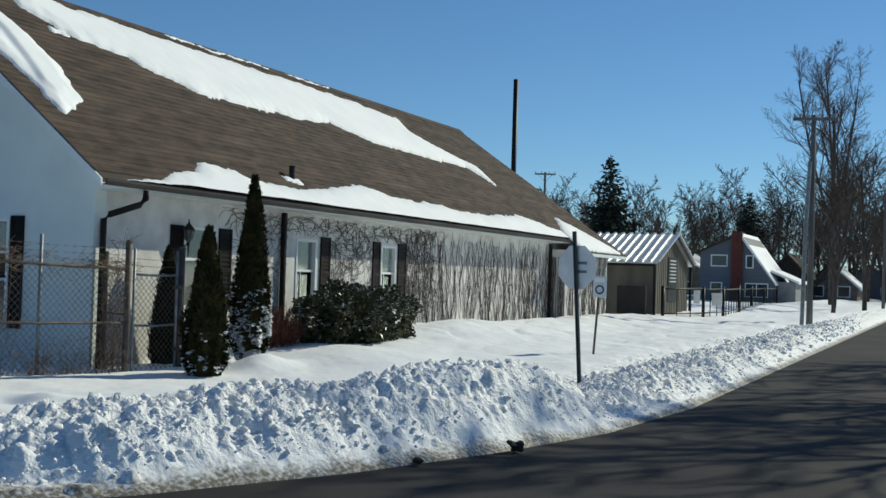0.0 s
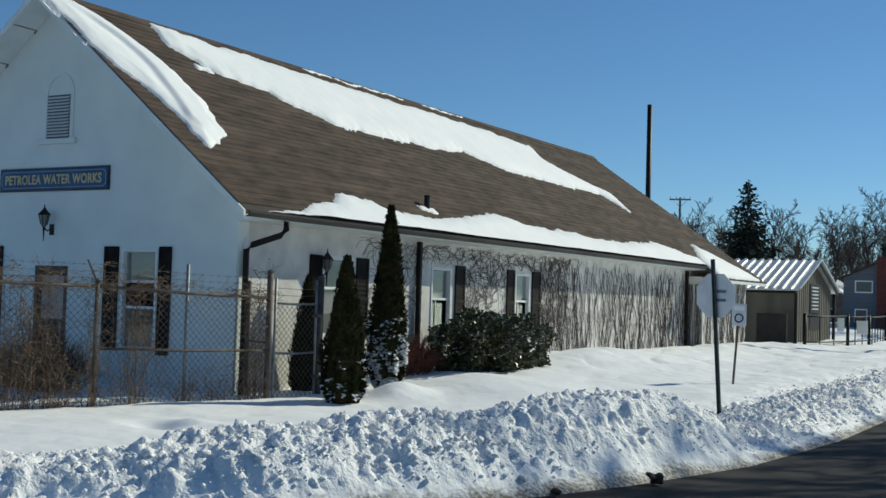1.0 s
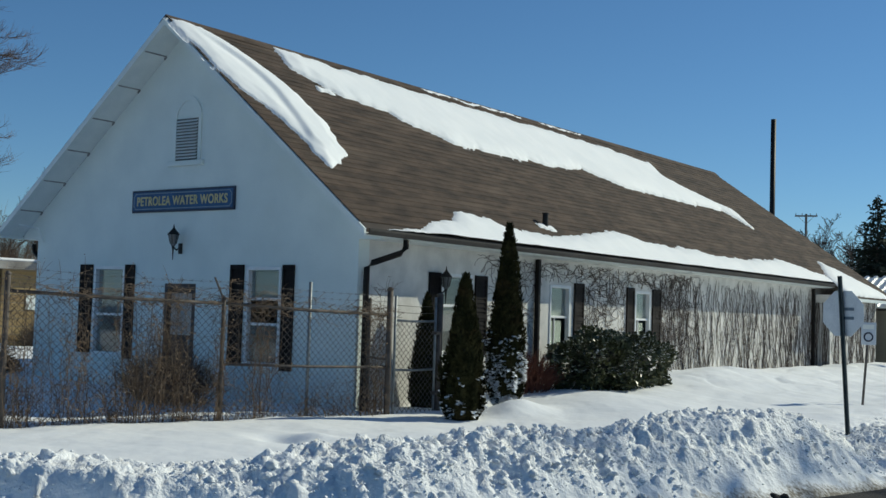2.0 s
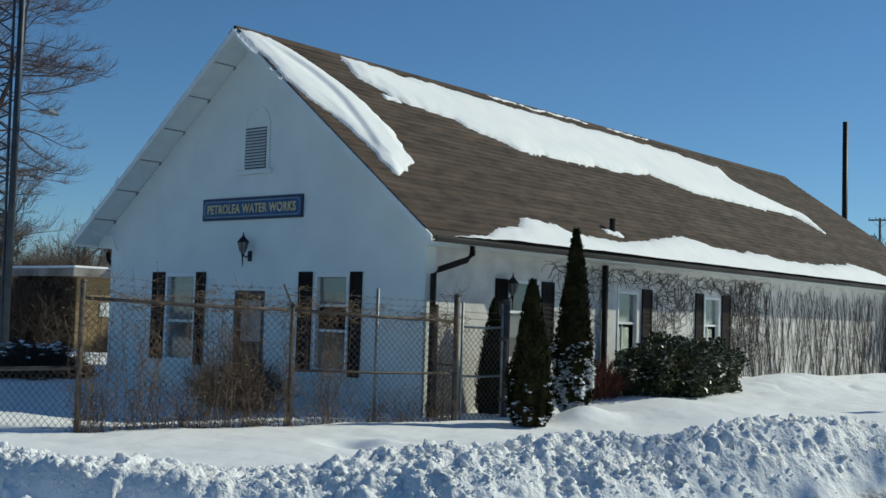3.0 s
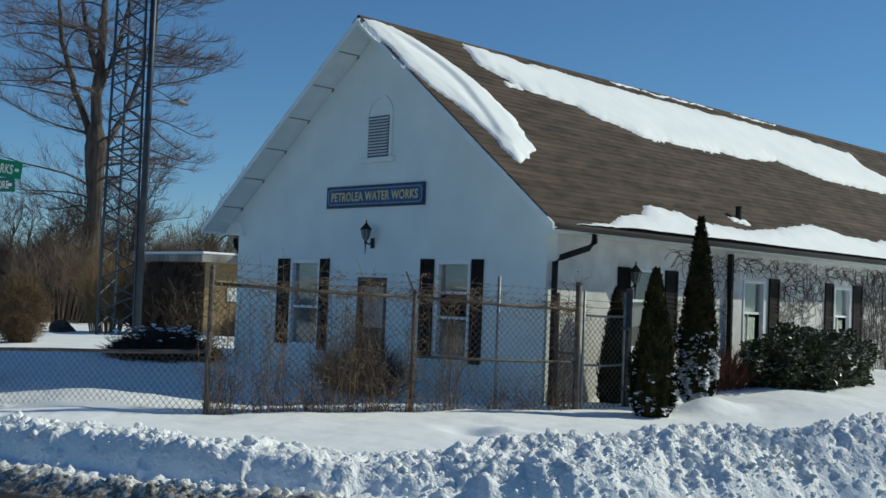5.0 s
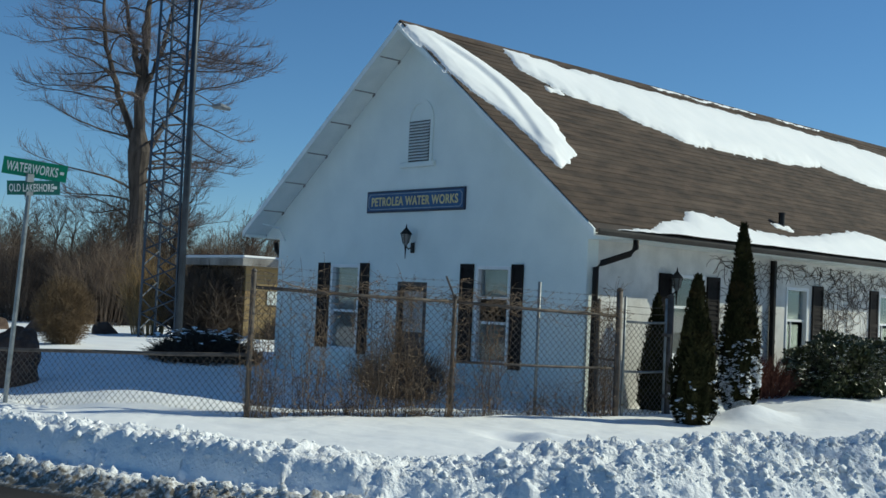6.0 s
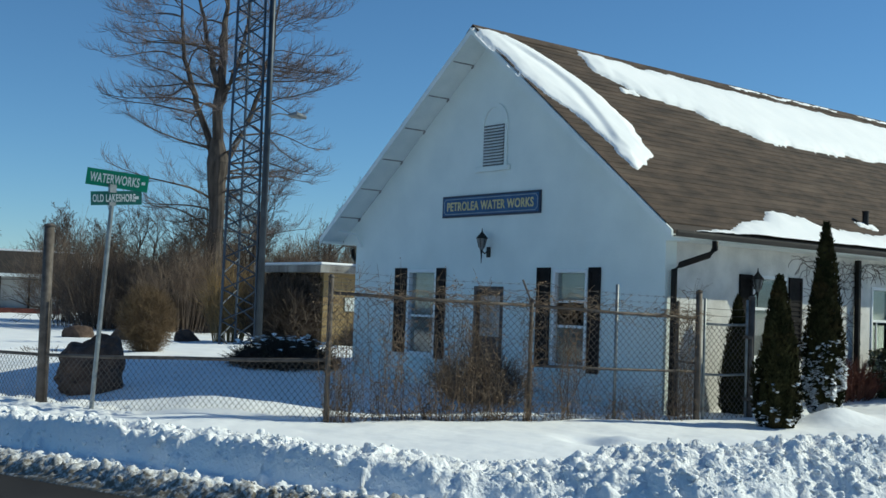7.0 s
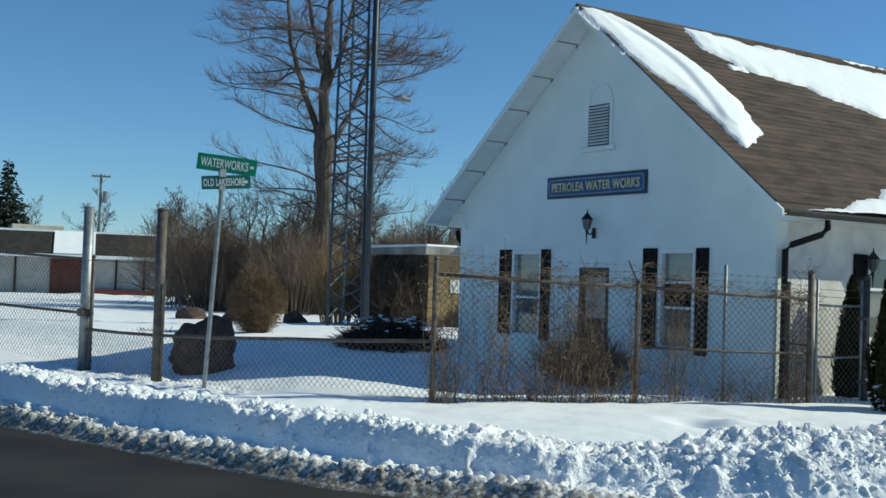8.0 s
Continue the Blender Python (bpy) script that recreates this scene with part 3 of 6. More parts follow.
def make_shutter(face, u0, u1, z0, z1, material=None):
    bm = B()
    gbox(face, bm, u0, 0.004, z0, u1, 0.022, z1)
    for a, c, b, d in ((u0, z0, u0 + 0.045, z1), (u1 - 0.045, z0, u1, z1), (u0 + 0.045, z1 - 0.07, u1 - 0.045, z1), (u0 + 0.045, z0, u1 - 0.045, z0 + 0.07), (u0 + 0.045, (z0 + z1) / 2 - 0.035, u1 - 0.045, (z0 + z1) / 2 + 0.035)):
        gbox(face, bm, a, 0.022, c, b, 0.04, d)
    s = part("shutter", bm, material or M_SHUTTER, building, "dark louvred wooden shutter")
    z = z0 + 0.09
    while z < z1 - 0.09:
        bm = B()
        gbox(face, bm, u0 + 0.045, 0.022, z, u1 - 0.045, 0.034, z + 0.028)
        part("slat", bm, material or M_SHUTTER, s)
        z += 0.075


make_window("gable", *GABLE_WINDOWS[0], (1.42,), 1.45)
make_window("gable", *GABLE_WINDOWS[1], (1.76, 1.36), 1.4)
for u0, u1, z0 in ((-6.58, -6.24, 0.72), (-5.32, -5.08, 0.66), (-2.68, -2.38, 0.72), (-1.51, -1.27, 0.65)):
    make_shutter("gable", u0, u1, z0, 2.3)
make_window("side", *SIDE_WINDOWS[0], (1.75,), 2.2)
for spec_w in SIDE_WINDOWS[1:3]:
    win = make_window("side", *spec_w, (1.62, 1.08), spec_w[1] + 0.06, M_BLIND)
    bm = B()
    u = spec_w[0] + 0.38 * (spec_w[2] - spec_w[0])
    gbox("side", bm, u - 0.012, -0.088, 1.102, u + 0.012, -0.05, 1.598, 0.003)
    part("glazing_bar", bm, M_VINYL, win)
M_GREYSH = mat("weathered_shutter", (0.018, 0.014, 0.012), (0.034, 0.028, 0.025), 5, 0.7, spec=0.15)
for u0, u1, m in ((1.75, 2.06, M_SHUTTER), (3.05, 3.40, M_SHUTTER), (6.42, 6.78, M_GREYSH), (8.6, 8.93, M_GREYSH), (9.80, 10.2, M_GREYSH)):
    make_shutter("side", u0, u1, 0.9, 2.28, m)

# gable door
M_DOOR = mat("dark_door_paint", (0.035, 0.025, 0.022), (0.06, 0.045, 0.04), 4, 0.6)
a, c, b, d = GABLE_DOOR
bm = B()
for u0, z0, u1, z1 in ((a, c, a + 0.07, d), (b - 0.07, c, b, d), (a + 0.07, d - 0.09, b - 0.07, d)):
    gbox("gable", bm, u0, -0.12, z0, u1, 0.01, z1)
door = part("door", bm, M_DOOR, building, "dark framed door with a pale boarded upper pane")
bm = B()
gbox("gable", bm, a + 0.07, -0.12, c, b - 0.07, -0.06, d - 0.09)
part("leaf", bm, M_DOOR, door)
bm = B()
gbox("gable", bm, a + 0.12, -0.06, 1.12, b - 0.12, -0.045, d - 0.16)
part("boarded_pane", bm, mat("grey_board", (0.36, 0.33, 0.30), (0.48, 0.45, 0.41), 4, 0.8), door)
bm = B()
gbox("gable", bm, b - 0.16, -0.06, 0.95, b - 0.12, -0.01, 1.05, 0.008)
part("door_handle", bm, M_STEEL, door)

# arched louvre vent
vx0, vx1, vz0, vz1 = -4.15, -3.60, 4.06, 4.78
bm = B()
arc = [(vx0 - 0.07, vz0)] + [((vx0 + vx1) / 2 - (0.345) * math.cos(k * math.pi / 12), vz1 + 0.38 * math.sin(k * math.pi / 12)) for k in range(13)] + [(vx1 + 0.07, vz0)]
inner = [(vx0, vz0)] + [((vx0 + vx1) / 2 - 0.275 * math.cos(k * math.pi / 12), vz1 + 0.31 * math.sin(k * math.pi / 12)) for k in range(13)] + [(vx1, vz0)]
f0, f1 = [bm.verts.new((u, -0.025, z)) for u, z in arc], [bm.verts.new((u, -0.025, z)) for u, z in inner]
g0, g1 = [bm.verts.new((u, 0.0, z)) for u, z in arc], [bm.verts.new((u, 0.0, z)) for u, z in inner]
for i in range(len(arc) - 1):
    bm.faces.new((f0[i], f0[i + 1], f1[i + 1], f1[i]))
    bm.faces.new((f0[i], g0[i], g0[i + 1], f0[i + 1]))
    bm.faces.new((f1[i], f1[i + 1], g1[i + 1], g1[i]))
vent = part("gable_vent", bm, M_WHITE, building, "white arched opening with louvre slats")
bm = B()
box(bm, vx0, -0.012, vz0, vx1, -0.002, vz1)
part("backing", bm, mat("vent_dark", (0.10, 0.11, 0.11), (0.16, 0.17, 0.17), 4, 0.9), vent)
for k in range(13):
    z = vz0 + 0.03 + k * (vz1 - vz0 - 0.04) / 13
    bm = B()
    prism(bm, [(-0.014, z + 0.035), (-0.014, z + 0.028), (-0.045, z), (-0.045, z + 0.008)], "x", vx0 + 0.02, vx1 - 0.02)
    part("slat", bm, M_VINYL, vent)
bm = B()
box(bm, vx0 - 0.16, -0.07, vz0 - 0.09, vx1 + 0.16, 0.0, vz0, 0.01)
part("vent_sill", bm, M_WHITE, vent)

# name board
M_BLUE = mat("blue_sign_paint", (0.022, 0.075, 0.19), (0.04, 0.11, 0.25), 3, 0.6, c3=(0.015, 0.05, 0.13))
M_GOLD = mat("gold_letter_paint", (0.55, 0.48, 0.24), (0.68, 0.60, 0.33), 8, 0.6)
M_NAVY = mat("navy_sign_edge", (0.008, 0.015, 0.04), (0.015, 0.025, 0.06), 5, 0.5)


def lettering(name, words, width, height, material, parent, m, extrude=0.004, label="", bold=0.022):
    cu = bpy.data.curves.new(name, "FONT")
    cu.body, cu.extrude, cu.align_x, cu.align_y = words, extrude, "CENTER", "CENTER"
    cu.offset, cu.space_character = bold, 1.08
    tmp = bpy.data.objects.new(name, cu)
    scene.collection.objects.link(tmp)
    bpy.context.view_layer.update()
    me = bpy.data.meshes.new_from_object(tmp.evaluated_get(bpy.context.evaluated_depsgraph_get()))
    bpy.data.objects.remove(tmp)
    bpy.data.curves.remove(cu)
    co = np.array([v.co[:] for v in me.vertices])
    lo, hi = co.min(0), co.max(0)
    s = Matrix.Diagonal((width / (hi[0] - lo[0]), height / (hi[1] - lo[1]), 1, 1))
    me.transform(m @ s @ Matrix.Translation((-(lo[0] + hi[0]) / 2, -(lo[1] + hi[1]) / 2, 0)))
    me.materials.clear()
    me.materials.append(material)
    ob = new(name, me)
    ob.parent = parent
    if label:
        tagged(ob, label)
    return ob


sx0, sx1, sz0, sz1 = -5.21, -2.65, 3.2, 3.585
sign = thing("name_board", (0, 0, 0), "long blue painted name board with gold lettering on the gable wall", "sign")
bm = B()
box(bm, sx0, -0.035, sz0, sx1, -0.001, sz1, 0.004)
part("board", bm, M_NAVY, sign)
bm = B()
box(bm, sx0 + 0.035, -0.041, sz0 + 0.035, sx1 - 0.035, -0.036, sz1 - 0.035)
part("panel", bm, M_BLUE, sign, "blue panel")
bm = B()
n = 0.05
q = [(sx0 + 0.06 + n, sz0 + 0.06), (sx1 - 0.06 - n, sz0 + 0.06), (sx1 - 0.06, sz0 + 0.06 + n), (sx1 - 0.06, sz1 - 0.06 - n), (sx1 - 0.06 - n, sz1 - 0.06), (sx0 + 0.06 + n, sz1 - 0.06), (sx0 + 0.06, sz1 - 0.06 - n), (sx0 + 0.06, sz0 + 0.06 + n)]
for (u0, w0), (u1, w1) in zip(q, q[1:] + q[:1]):
    tube(bm, [(u0, -0.042, w0), (u1, -0.042, w1)], 0.006, 4)
part("border_line", bm, mat("faded_border_paint", (0.3, 0.36, 0.38), (0.4, 0.45, 0.45), 4), sign)
lettering("letters", "PETROLEA WATER WORKS", sx1 - sx0 - 0.30, 0.16, M_GOLD, sign, Matrix.Translation(((sx0 + sx1) / 2, -0.046, (sz0 + sz1) / 2)) @ pose(0, 0, 0, 90))


def wall_lantern(at, turn, label):
    """Coach lantern on a bracket; out of the wall is -y before turning."""
    t = thing("wall_lantern", at, label, "lamp")
    t.rotation_euler = (0, 0, radians(turn))
    bm = B()
    box(bm, -0.05, -0.02, -0.16, 0.05, 0.0, 0.02, 0.008)
    part("back_plate", bm, M_BLACK, t)
    bm = B()
    tube(bm, [(0, -0.02, -0.05), (0, -0.10, -0.10), (0, -0.17, -0.04)], 0.012, 6)
    part("bracket", bm, M_BLACK, t)
    bm = B()
    tube(bm, [(0, -0.17, -0.04), (0, -0.17, 0.0), (0, -0.17, 0.15), (0, -0.17, 0.16)], [0.03, 0.05, 0.085, 0.085], 6)
    part("glass_body", bm, mat("lantern_glass", (0.12, 0.13, 0.13), (0.2, 0.2, 0.2), 5, 0.15), t)
    for k in range(6):
        bm = B()
        w = k * math.tau / 6
        c0, s0 = math.cos(w), math.sin(w)
        tube(bm, [(0.052 * c0, -0.17 + 0.052 * s0, 0.0), (0.088 * c0, -0.17 + 0.088 * s0, 0.155)], 0.007, 4)
        part("cage_bar", bm, M_BLACK, t)
    bm = B()
    tube(bm, [(0, -0.17, 0.155), (0, -0.17, 0.17), (0, -0.17, 0.24), (0, -0.17, 0.27), (0, -0.17, 0.33)], [0.11, 0.105, 0.04, 0.015, 0.006], 6)
    part("cap", bm, M_BLACK, t)
    bm = B()
    tube(bm, [(0, -0.17, -0.04), (0, -0.17, -0.12), (0, -0.17, -0.27)], [0.025, 0.014, 0.006], 6)
    part("finial", bm, M_BLACK, t)
    return t


wall_lantern((-3.93, 0, 2.64), 0, "black coach lantern on a wall bracket over the door")
wall_lantern((0.0, 2.0, 2.05), 90, "black coach lantern beside the side window")


# snow lying on the roof
def roof_snow(name, outline, thick, label, groove=0.0, seed=1, step=0.05):
    """Snow on the sunny slope inside an outline of (y, x), with a ragged edge."""
    P = np.array(outline, float)
    ys = np.arange(P[:, 0].min() - 0.3, P[:, 0].max() + 0.3, step)
    xs = np.arange(max(P[:, 1].min() - 0.3, XM + 0.02), min(P[:, 1].max() + 0.15, OVER + 0.04 if P[:, 0].min() < BUMP0 else BUMPX), step)
    if P[:, 1].max() > (OVER if P[:, 0].min() < BUMP0 else BUMPX):
        xs = np.append(xs, OVER + 0.05)
    Yg, Xg = np.meshgrid(ys, xs, indexing="ij")
    yy = Yg + 0.20 * (fbm(Yg * 2.2, Xg * 2.2, 4, seed) - 0.47) + 0.08 * (fbm(Yg * 7, Xg * 7, 2, seed + 3) - 0.4)
    xx = Xg + 0.22 * (fbm(Yg * 1.7, Xg * 1.7, 4, seed + 11) - 0.47) + 0.11 * (fbm(Yg * 7, Xg * 11, 3, seed + 5) - 0.45)
    dist, inside = np.full(Yg.shape, 1e9), np.zeros(Yg.shape, bool)
    for (ay, ax), (by, bx) in zip(P, np.roll(P, -1, 0)):
        L2 = (by - ay) ** 2 + (bx - ax) ** 2
        t = np.clip(((yy - ay) * (by - ay) + (xx - ax) * (bx - ax)) / L2, 0, 1)
        dist = np.minimum(dist, np.hypot(yy - ay - t * (by - ay), xx - ax - t * (bx - ax)))
        cross = ((ax > xx) != (bx > xx)) & (yy < (by - ay) * (xx - ax) / (bx - ax + 1e-12) + ay)
        inside ^= cross
    sd = np.where(inside, dist, -dist)
    h = thick * np.clip(sd / 0.26, 0, 1) ** 0.7 * (0.72 + 0.5 * fbm(Yg * 0.7, Xg * 0.9, 3, seed + 7)) + 0.012 * (fbm(Yg * 4.5, Xg * 4, 3, seed + 17) - 0.45)
    if groove:
        # a wind-carved lip: low on the gable side, full beyond the crest
        centre = np.interp(Xg, [-3.7, -3.4, -3.0, -2.7, -2.37, -2.02, -1.46, -1.13, -0.9], [-0.15, 0.1, 0.33, 0.44, 0.46, 0.37, 0.21, 0.07, -0.2]) + 0.05 * (fbm(Xg * 3, Xg * 0, 2, 5) - 0.4)
        fade = np.clip((-0.95 - Xg) / 0.4, 0, 1) * np.clip((Xg + 3.75) / 0.5, 0, 1)
        h = h + groove * fade * np.clip(sd / 0.25, 0, 1) * (sstep(-0.02, 0.10, Yg - centre) * np.exp(-np.clip(Yg - centre, 0, 9) / 0.5) - 0.45 * np.exp(-((Yg - centre + 0.05) / 0.14) ** 2))
    h = np.where(sd > 0, h + 0.02, -0.03)
    norm = math.hypot(1, PITCH)
    Zg = EAVE + (OVER - Xg) * PITCH
    co = np.stack([Xg + h * PITCH / norm, Yg, Zg + h / norm], -1)
    keep = sd > -0.09
    ny, nx = Yg.shape
    idx = np.arange(ny * nx).reshape(ny, nx)
    q = np.stack([idx[:-1, :-1], idx[:-1, 1:], idx[1:, 1:], idx[1:, :-1]], -1).reshape(-1, 4)
    k4 = np.stack([keep[:-1, :-1], keep[:-1, 1:], keep[1:, 1:], keep[1:, :-1]], -1).reshape(-1, 4).all(1)
    me = bpy.data.meshes.new(name)
    me.from_pydata(co.reshape(-1, 3).tolist(), [], q[k4][:, ::-1].tolist())
    b2 = bmesh.new()
    b2.from_mesh(me)
    bmesh.ops.delete(b2, geom=[v for v in b2.verts if not v.link_faces], context="VERTS")
    b2.to_mesh(me)
    b2.free()
    me.shade_smooth()
    me.materials.append(M_ROOFSNOW)
    return tagged(new(name, me), label, "snow", kind="stuff")


roof_snow("roof_snow", [(1.95, -3.92), (1.85, -3.3), (2.6, -2.8), (3.9, -2.66), (4.1, -2.45), (5.3, -2.08), (7.3, -2.07), (8.8, -2.13), (10.7, -2.27), (12.3, -1.93), (14.9, -1.88), (17.9, -1.86), (18.9, -1.3), (19.0, -2.0), (17.2, -2.55), (16.2, -2.88), (16.5, -3.4), (14, -3.64), (10, -3.70), (7, -3.74), (4.1, -3.82)], 0.075, "broad band of white snow lying below the roof ridge", seed=3)
roof_snow("roof_snow", [(-0.2, 0.95), (-0.2, 0.55), (0.7, 0.42), (2.1, 0.16), (2.45, -0.08), (3.25, -0.08), (3.75, 0.18), (5.1, 0.18), (6.1, 0.09), (8.3, -0.24), (9.4, 0.0), (11.5, -0.02), (13.9, 0.14), (17.4, -0.12), (20.3, 0.25), (20.3, 0.95)], 0.075, "ragged strip of melting snow along the eave", seed=8)
roof_snow("roof_snow", [(20.45, 1.0), (20.45, 0.3), (21.5, -0.3), (23.5, 0.35), (24.9, 0.95)], 0.08, "patch of snow on the far eave", seed=12)
roof_snow("roof_snow", [(-0.52, -3.95), (-0.1, -3.94), (0.12, -3.9), (0.53, -3.66), (0.78, -3.22), (1.03, -2.81), (1.18, -2.33), (1.16, -1.78), (0.98, -1.4), (0.86, -1.08), (0.5, -0.86), (0.10, -0.64), (-0.02, -0.72), (-0.06, -0.9), (0.0, -1.16), (-0.03, -1.36), (-0.08, -1.69), (-0.16, -1.93), (-0.28, -2.15), (-0.4, -2.43), (-0.52, -2.7)], 0.07, "thick wind-carved snow drift along the gable edge", groove=0.05, seed=17, step=0.035)
roof_snow("roof_snow", [(2.05, -2.98), (2.45, -2.98), (2.5, -2.82), (2.05, -2.84)], 0.04, "small leftover patch of snow on the shingles", seed=23, step=0.03)
roof_snow("roof_snow", [(6.3, -3.97), (10.6, -3.97), (10.4, -3.87), (6.6, -3.87)], 0.04, "thin streak of snow along the ridge", seed=27, step=0.04)
roof_snow("roof_snow", [(11.2, -3.97), (13.6, -3.97), (13.4, -3.88), (11.4, -3.88)], 0.04, "thin streak of snow along the ridge", seed=29, step=0.04)
roof_snow("roof_snow", [(5.0, -0.05), (5.6, -0.06), (5.6, 0.12), (5.1, 0.05)], 0.04, "small patch of snow round the vent pipe", seed=31, step=0.03)
# sticks: light-weight tubes for twigs, vines and wire
class Sticks:
    def __init__(self):
        self.v, self.f = [], []

    def add(self, pts, radii, sides=3):
        base, n = len(self.v), len(pts)
        for i in range(n):
            p, a, b = pts[i], pts[max(i - 1, 0)], pts[min(i + 1, n - 1)]
            d = Vector((b[0] - a[0], b[1] - a[1], b[2] - a[2]))
            d = d.normalized() if d.length > 1e-9 else Vector((0, 0, 1))
            s = d.cross(Vector((0.3, 0.2, 1)) if abs(d.z) < 0.9 else Vector((1, 0.2, 0))).normalized()
            u = d.cross(s)
            r = radii[i] if isinstance(radii, (list, tuple)) else radii
            for k in range(sides):
                w = k * math.tau / sides
                self.v.append((p[0] + (s.x * math.cos(w) + u.x * math.sin(w)) * r, p[1] + (s.y * math.cos(w) + u.y * math.sin(w)) * r, p[2] + (s.z * math.cos(w) + u.z * math.sin(w)) * r))
        for i in range(n - 1):
            for k in range(sides):
                a, b = base + i * sides + k, base + i * sides + (k + 1) % sides
                self.f.append((a, b, b + sides, a + sides))

    def blade(self, p, d, up, length, width):
        """A small folded leaf."""
        s = d.cross(up)
        s = s.normalized() * width if s.length > 1e-6 else Vector((width, 0, 0))
        b = len(self.v)
        mid = p + d * (length * 0.5)
        lift = up * (width * 0.35)
        for q in (p, mid + s + lift, p + d * length, mid - s + lift):
            self.v.append(tuple(q))
        self.f += [(b, b + 1, b + 2), (b, b + 2, b + 3)]

    def mesh(self, name, material, smooth=False):
        me = bpy.data.meshes.new(name)
        me.from_pydata(self.v, [], self.f)
        me.materials.append(material)
        if smooth:
            me.shade_smooth()
        return me

    def part(self, name, material, parent, label="", kind=""):
        ob = new(name, self.mesh(name, material))
        ob.parent = parent
        return tagged(ob, label, kind=kind)


M_BARK = mat("grey_brown_bark", (0.045, 0.036, 0.030), (0.105, 0.085, 0.07), 6, 0.95, bump=0.6, bscale=12, stretch=(1, 1, 0.25))
M_TWIG = mat("brown_twigs", (0.065, 0.047, 0.037), (0.12, 0.092, 0.07), 3, 0.95, bump=0)
M_FARTWIG = mat("far_twigs", (0.055, 0.042, 0.036), (0.10, 0.078, 0.064), 1, 0.95, bump=0)
M_VINE = mat("bare_vine", (0.085, 0.07, 0.06), (0.17, 0.14, 0.122), 5, 0.95, bump=0)
M_WEED = mat("dry_weed", (0.14, 0.095, 0.06), (0.27, 0.195, 0.128), 5, 0.95, bump=0)
M_CEDAR = mat("cedar_foliage", (0.012, 0.015, 0.006), (0.042, 0.040, 0.016), 5, 0.9, spec=0.08, bump=0, fscale=25, c3=(0.07, 0.045, 0.02))
# near-black filler added inside shrubs; their inner shade is put into its colour
M_SHADECORE = mat("foliage_shade_fill", (0.008, 0.011, 0.006), (0.016, 0.018, 0.01), 5, 0.95)
M_LEAF = mat("evergreen_leaf", (0.028, 0.038, 0.014), (0.085, 0.092, 0.038), 6, 0.4, bump=0)
M_SPRUCE = mat("spruce_needles", (0.010, 0.018, 0.012), (0.025, 0.036, 0.02), 1.2, 0.9, bump=0)
M_HAZE = mat("thicket_twigs", (0.14, 0.10, 0.073), (0.235, 0.175, 0.127), 2, 0.95, bump=0)
M_RED = mat("red_brown_stems", (0.10, 0.035, 0.022), (0.17, 0.065, 0.04), 6, 0.9, bump=0)

# chain-link fence
M_WIRE = mat("dull_wire", (0.07, 0.058, 0.048), (0.12, 0.10, 0.085), 3, 0.7, 0.1, bump=0)


def chain_mesh(p, q, bottom_p, bottom_q, top_p, top_q, cell=0.095, r=0.0034):
    """Diagonal wires between two posts."""
    st = Sticks()
    L = math.hypot(q[0] - p[0], q[1] - p[1])
    H = (top_p + top_q - bottom_p - bottom_q) / 2

    def at(u, w):
        k = u / L
        lo, hi = bottom_p + (bottom_q - bottom_p) * k, top_p + (top_q - top_p) * k
        return (p[0] + (q[0] - p[0]) * k, p[1] + (q[1] - p[1]) * k, lo + (hi - lo) * w / H)
    rnd = random.Random(5)
    for sgn in (1, -1):
        u = -H
        while u < L + H:
            a0, a1 = (u, u + H) if sgn > 0 else (u + H, u)
            pts = []
            for w, x in ((0, a0), (H, a1)):
                pts.append((x, w))
            (x0, w0), (x1, w1) = pts
            t0, t1 = 0.0, 1.0
            dx = x1 - x0
            for lim, sg in ((0, 1), (L, -1)):
                f0, f1 = sg * (x0 - lim), sg * (x1 - lim)
                if f0 < 0 and f1 < 0:
                    t0, t1 = 1, 0
                elif f0 < 0:
                    t0 = max(t0, f0 / (f0 - f1))
                elif f1 < 0:
                    t1 = min(t1, f0 / (f0 - f1))
            if t1 - t0 > 0.02:
                n = 3
                line = []
                for i in range(n + 1):
                    t = t0 + (t1 - t0) * i / n
                    x, y, z = at(x0 + dx * t, H * t)
                    j = rnd.uniform(-0.004, 0.004)
                    line.append((x + j, y + j, z))
                st.add(line, r, 3)
            u += cell
    return st


def post(parent, x, y, z0, z1, r, material, name="post", cap=True, label=""):
    bm = B()
    tube(bm, [(x, y, z0), (x, y, z1)], r, 10)
    if cap:
        tube(bm, [(x, y, z1), (x, y, z1 + 0.012), (x, y, z1 + 0.04)], [r * 1.2, r * 1.2, r * 0.4], 10)
    return part(name, bm, material, parent, label, True)


def rail(parent, a, b, r, material, name="rail"):
    bm = B()
    mid = [(a[i] + b[i]) / 2 for i in range(3)]
    tube(bm, [a, (mid[0], mid[1], mid[2] - 0.012), b], r, 8)
    return part(name, bm, material, parent, "", True)


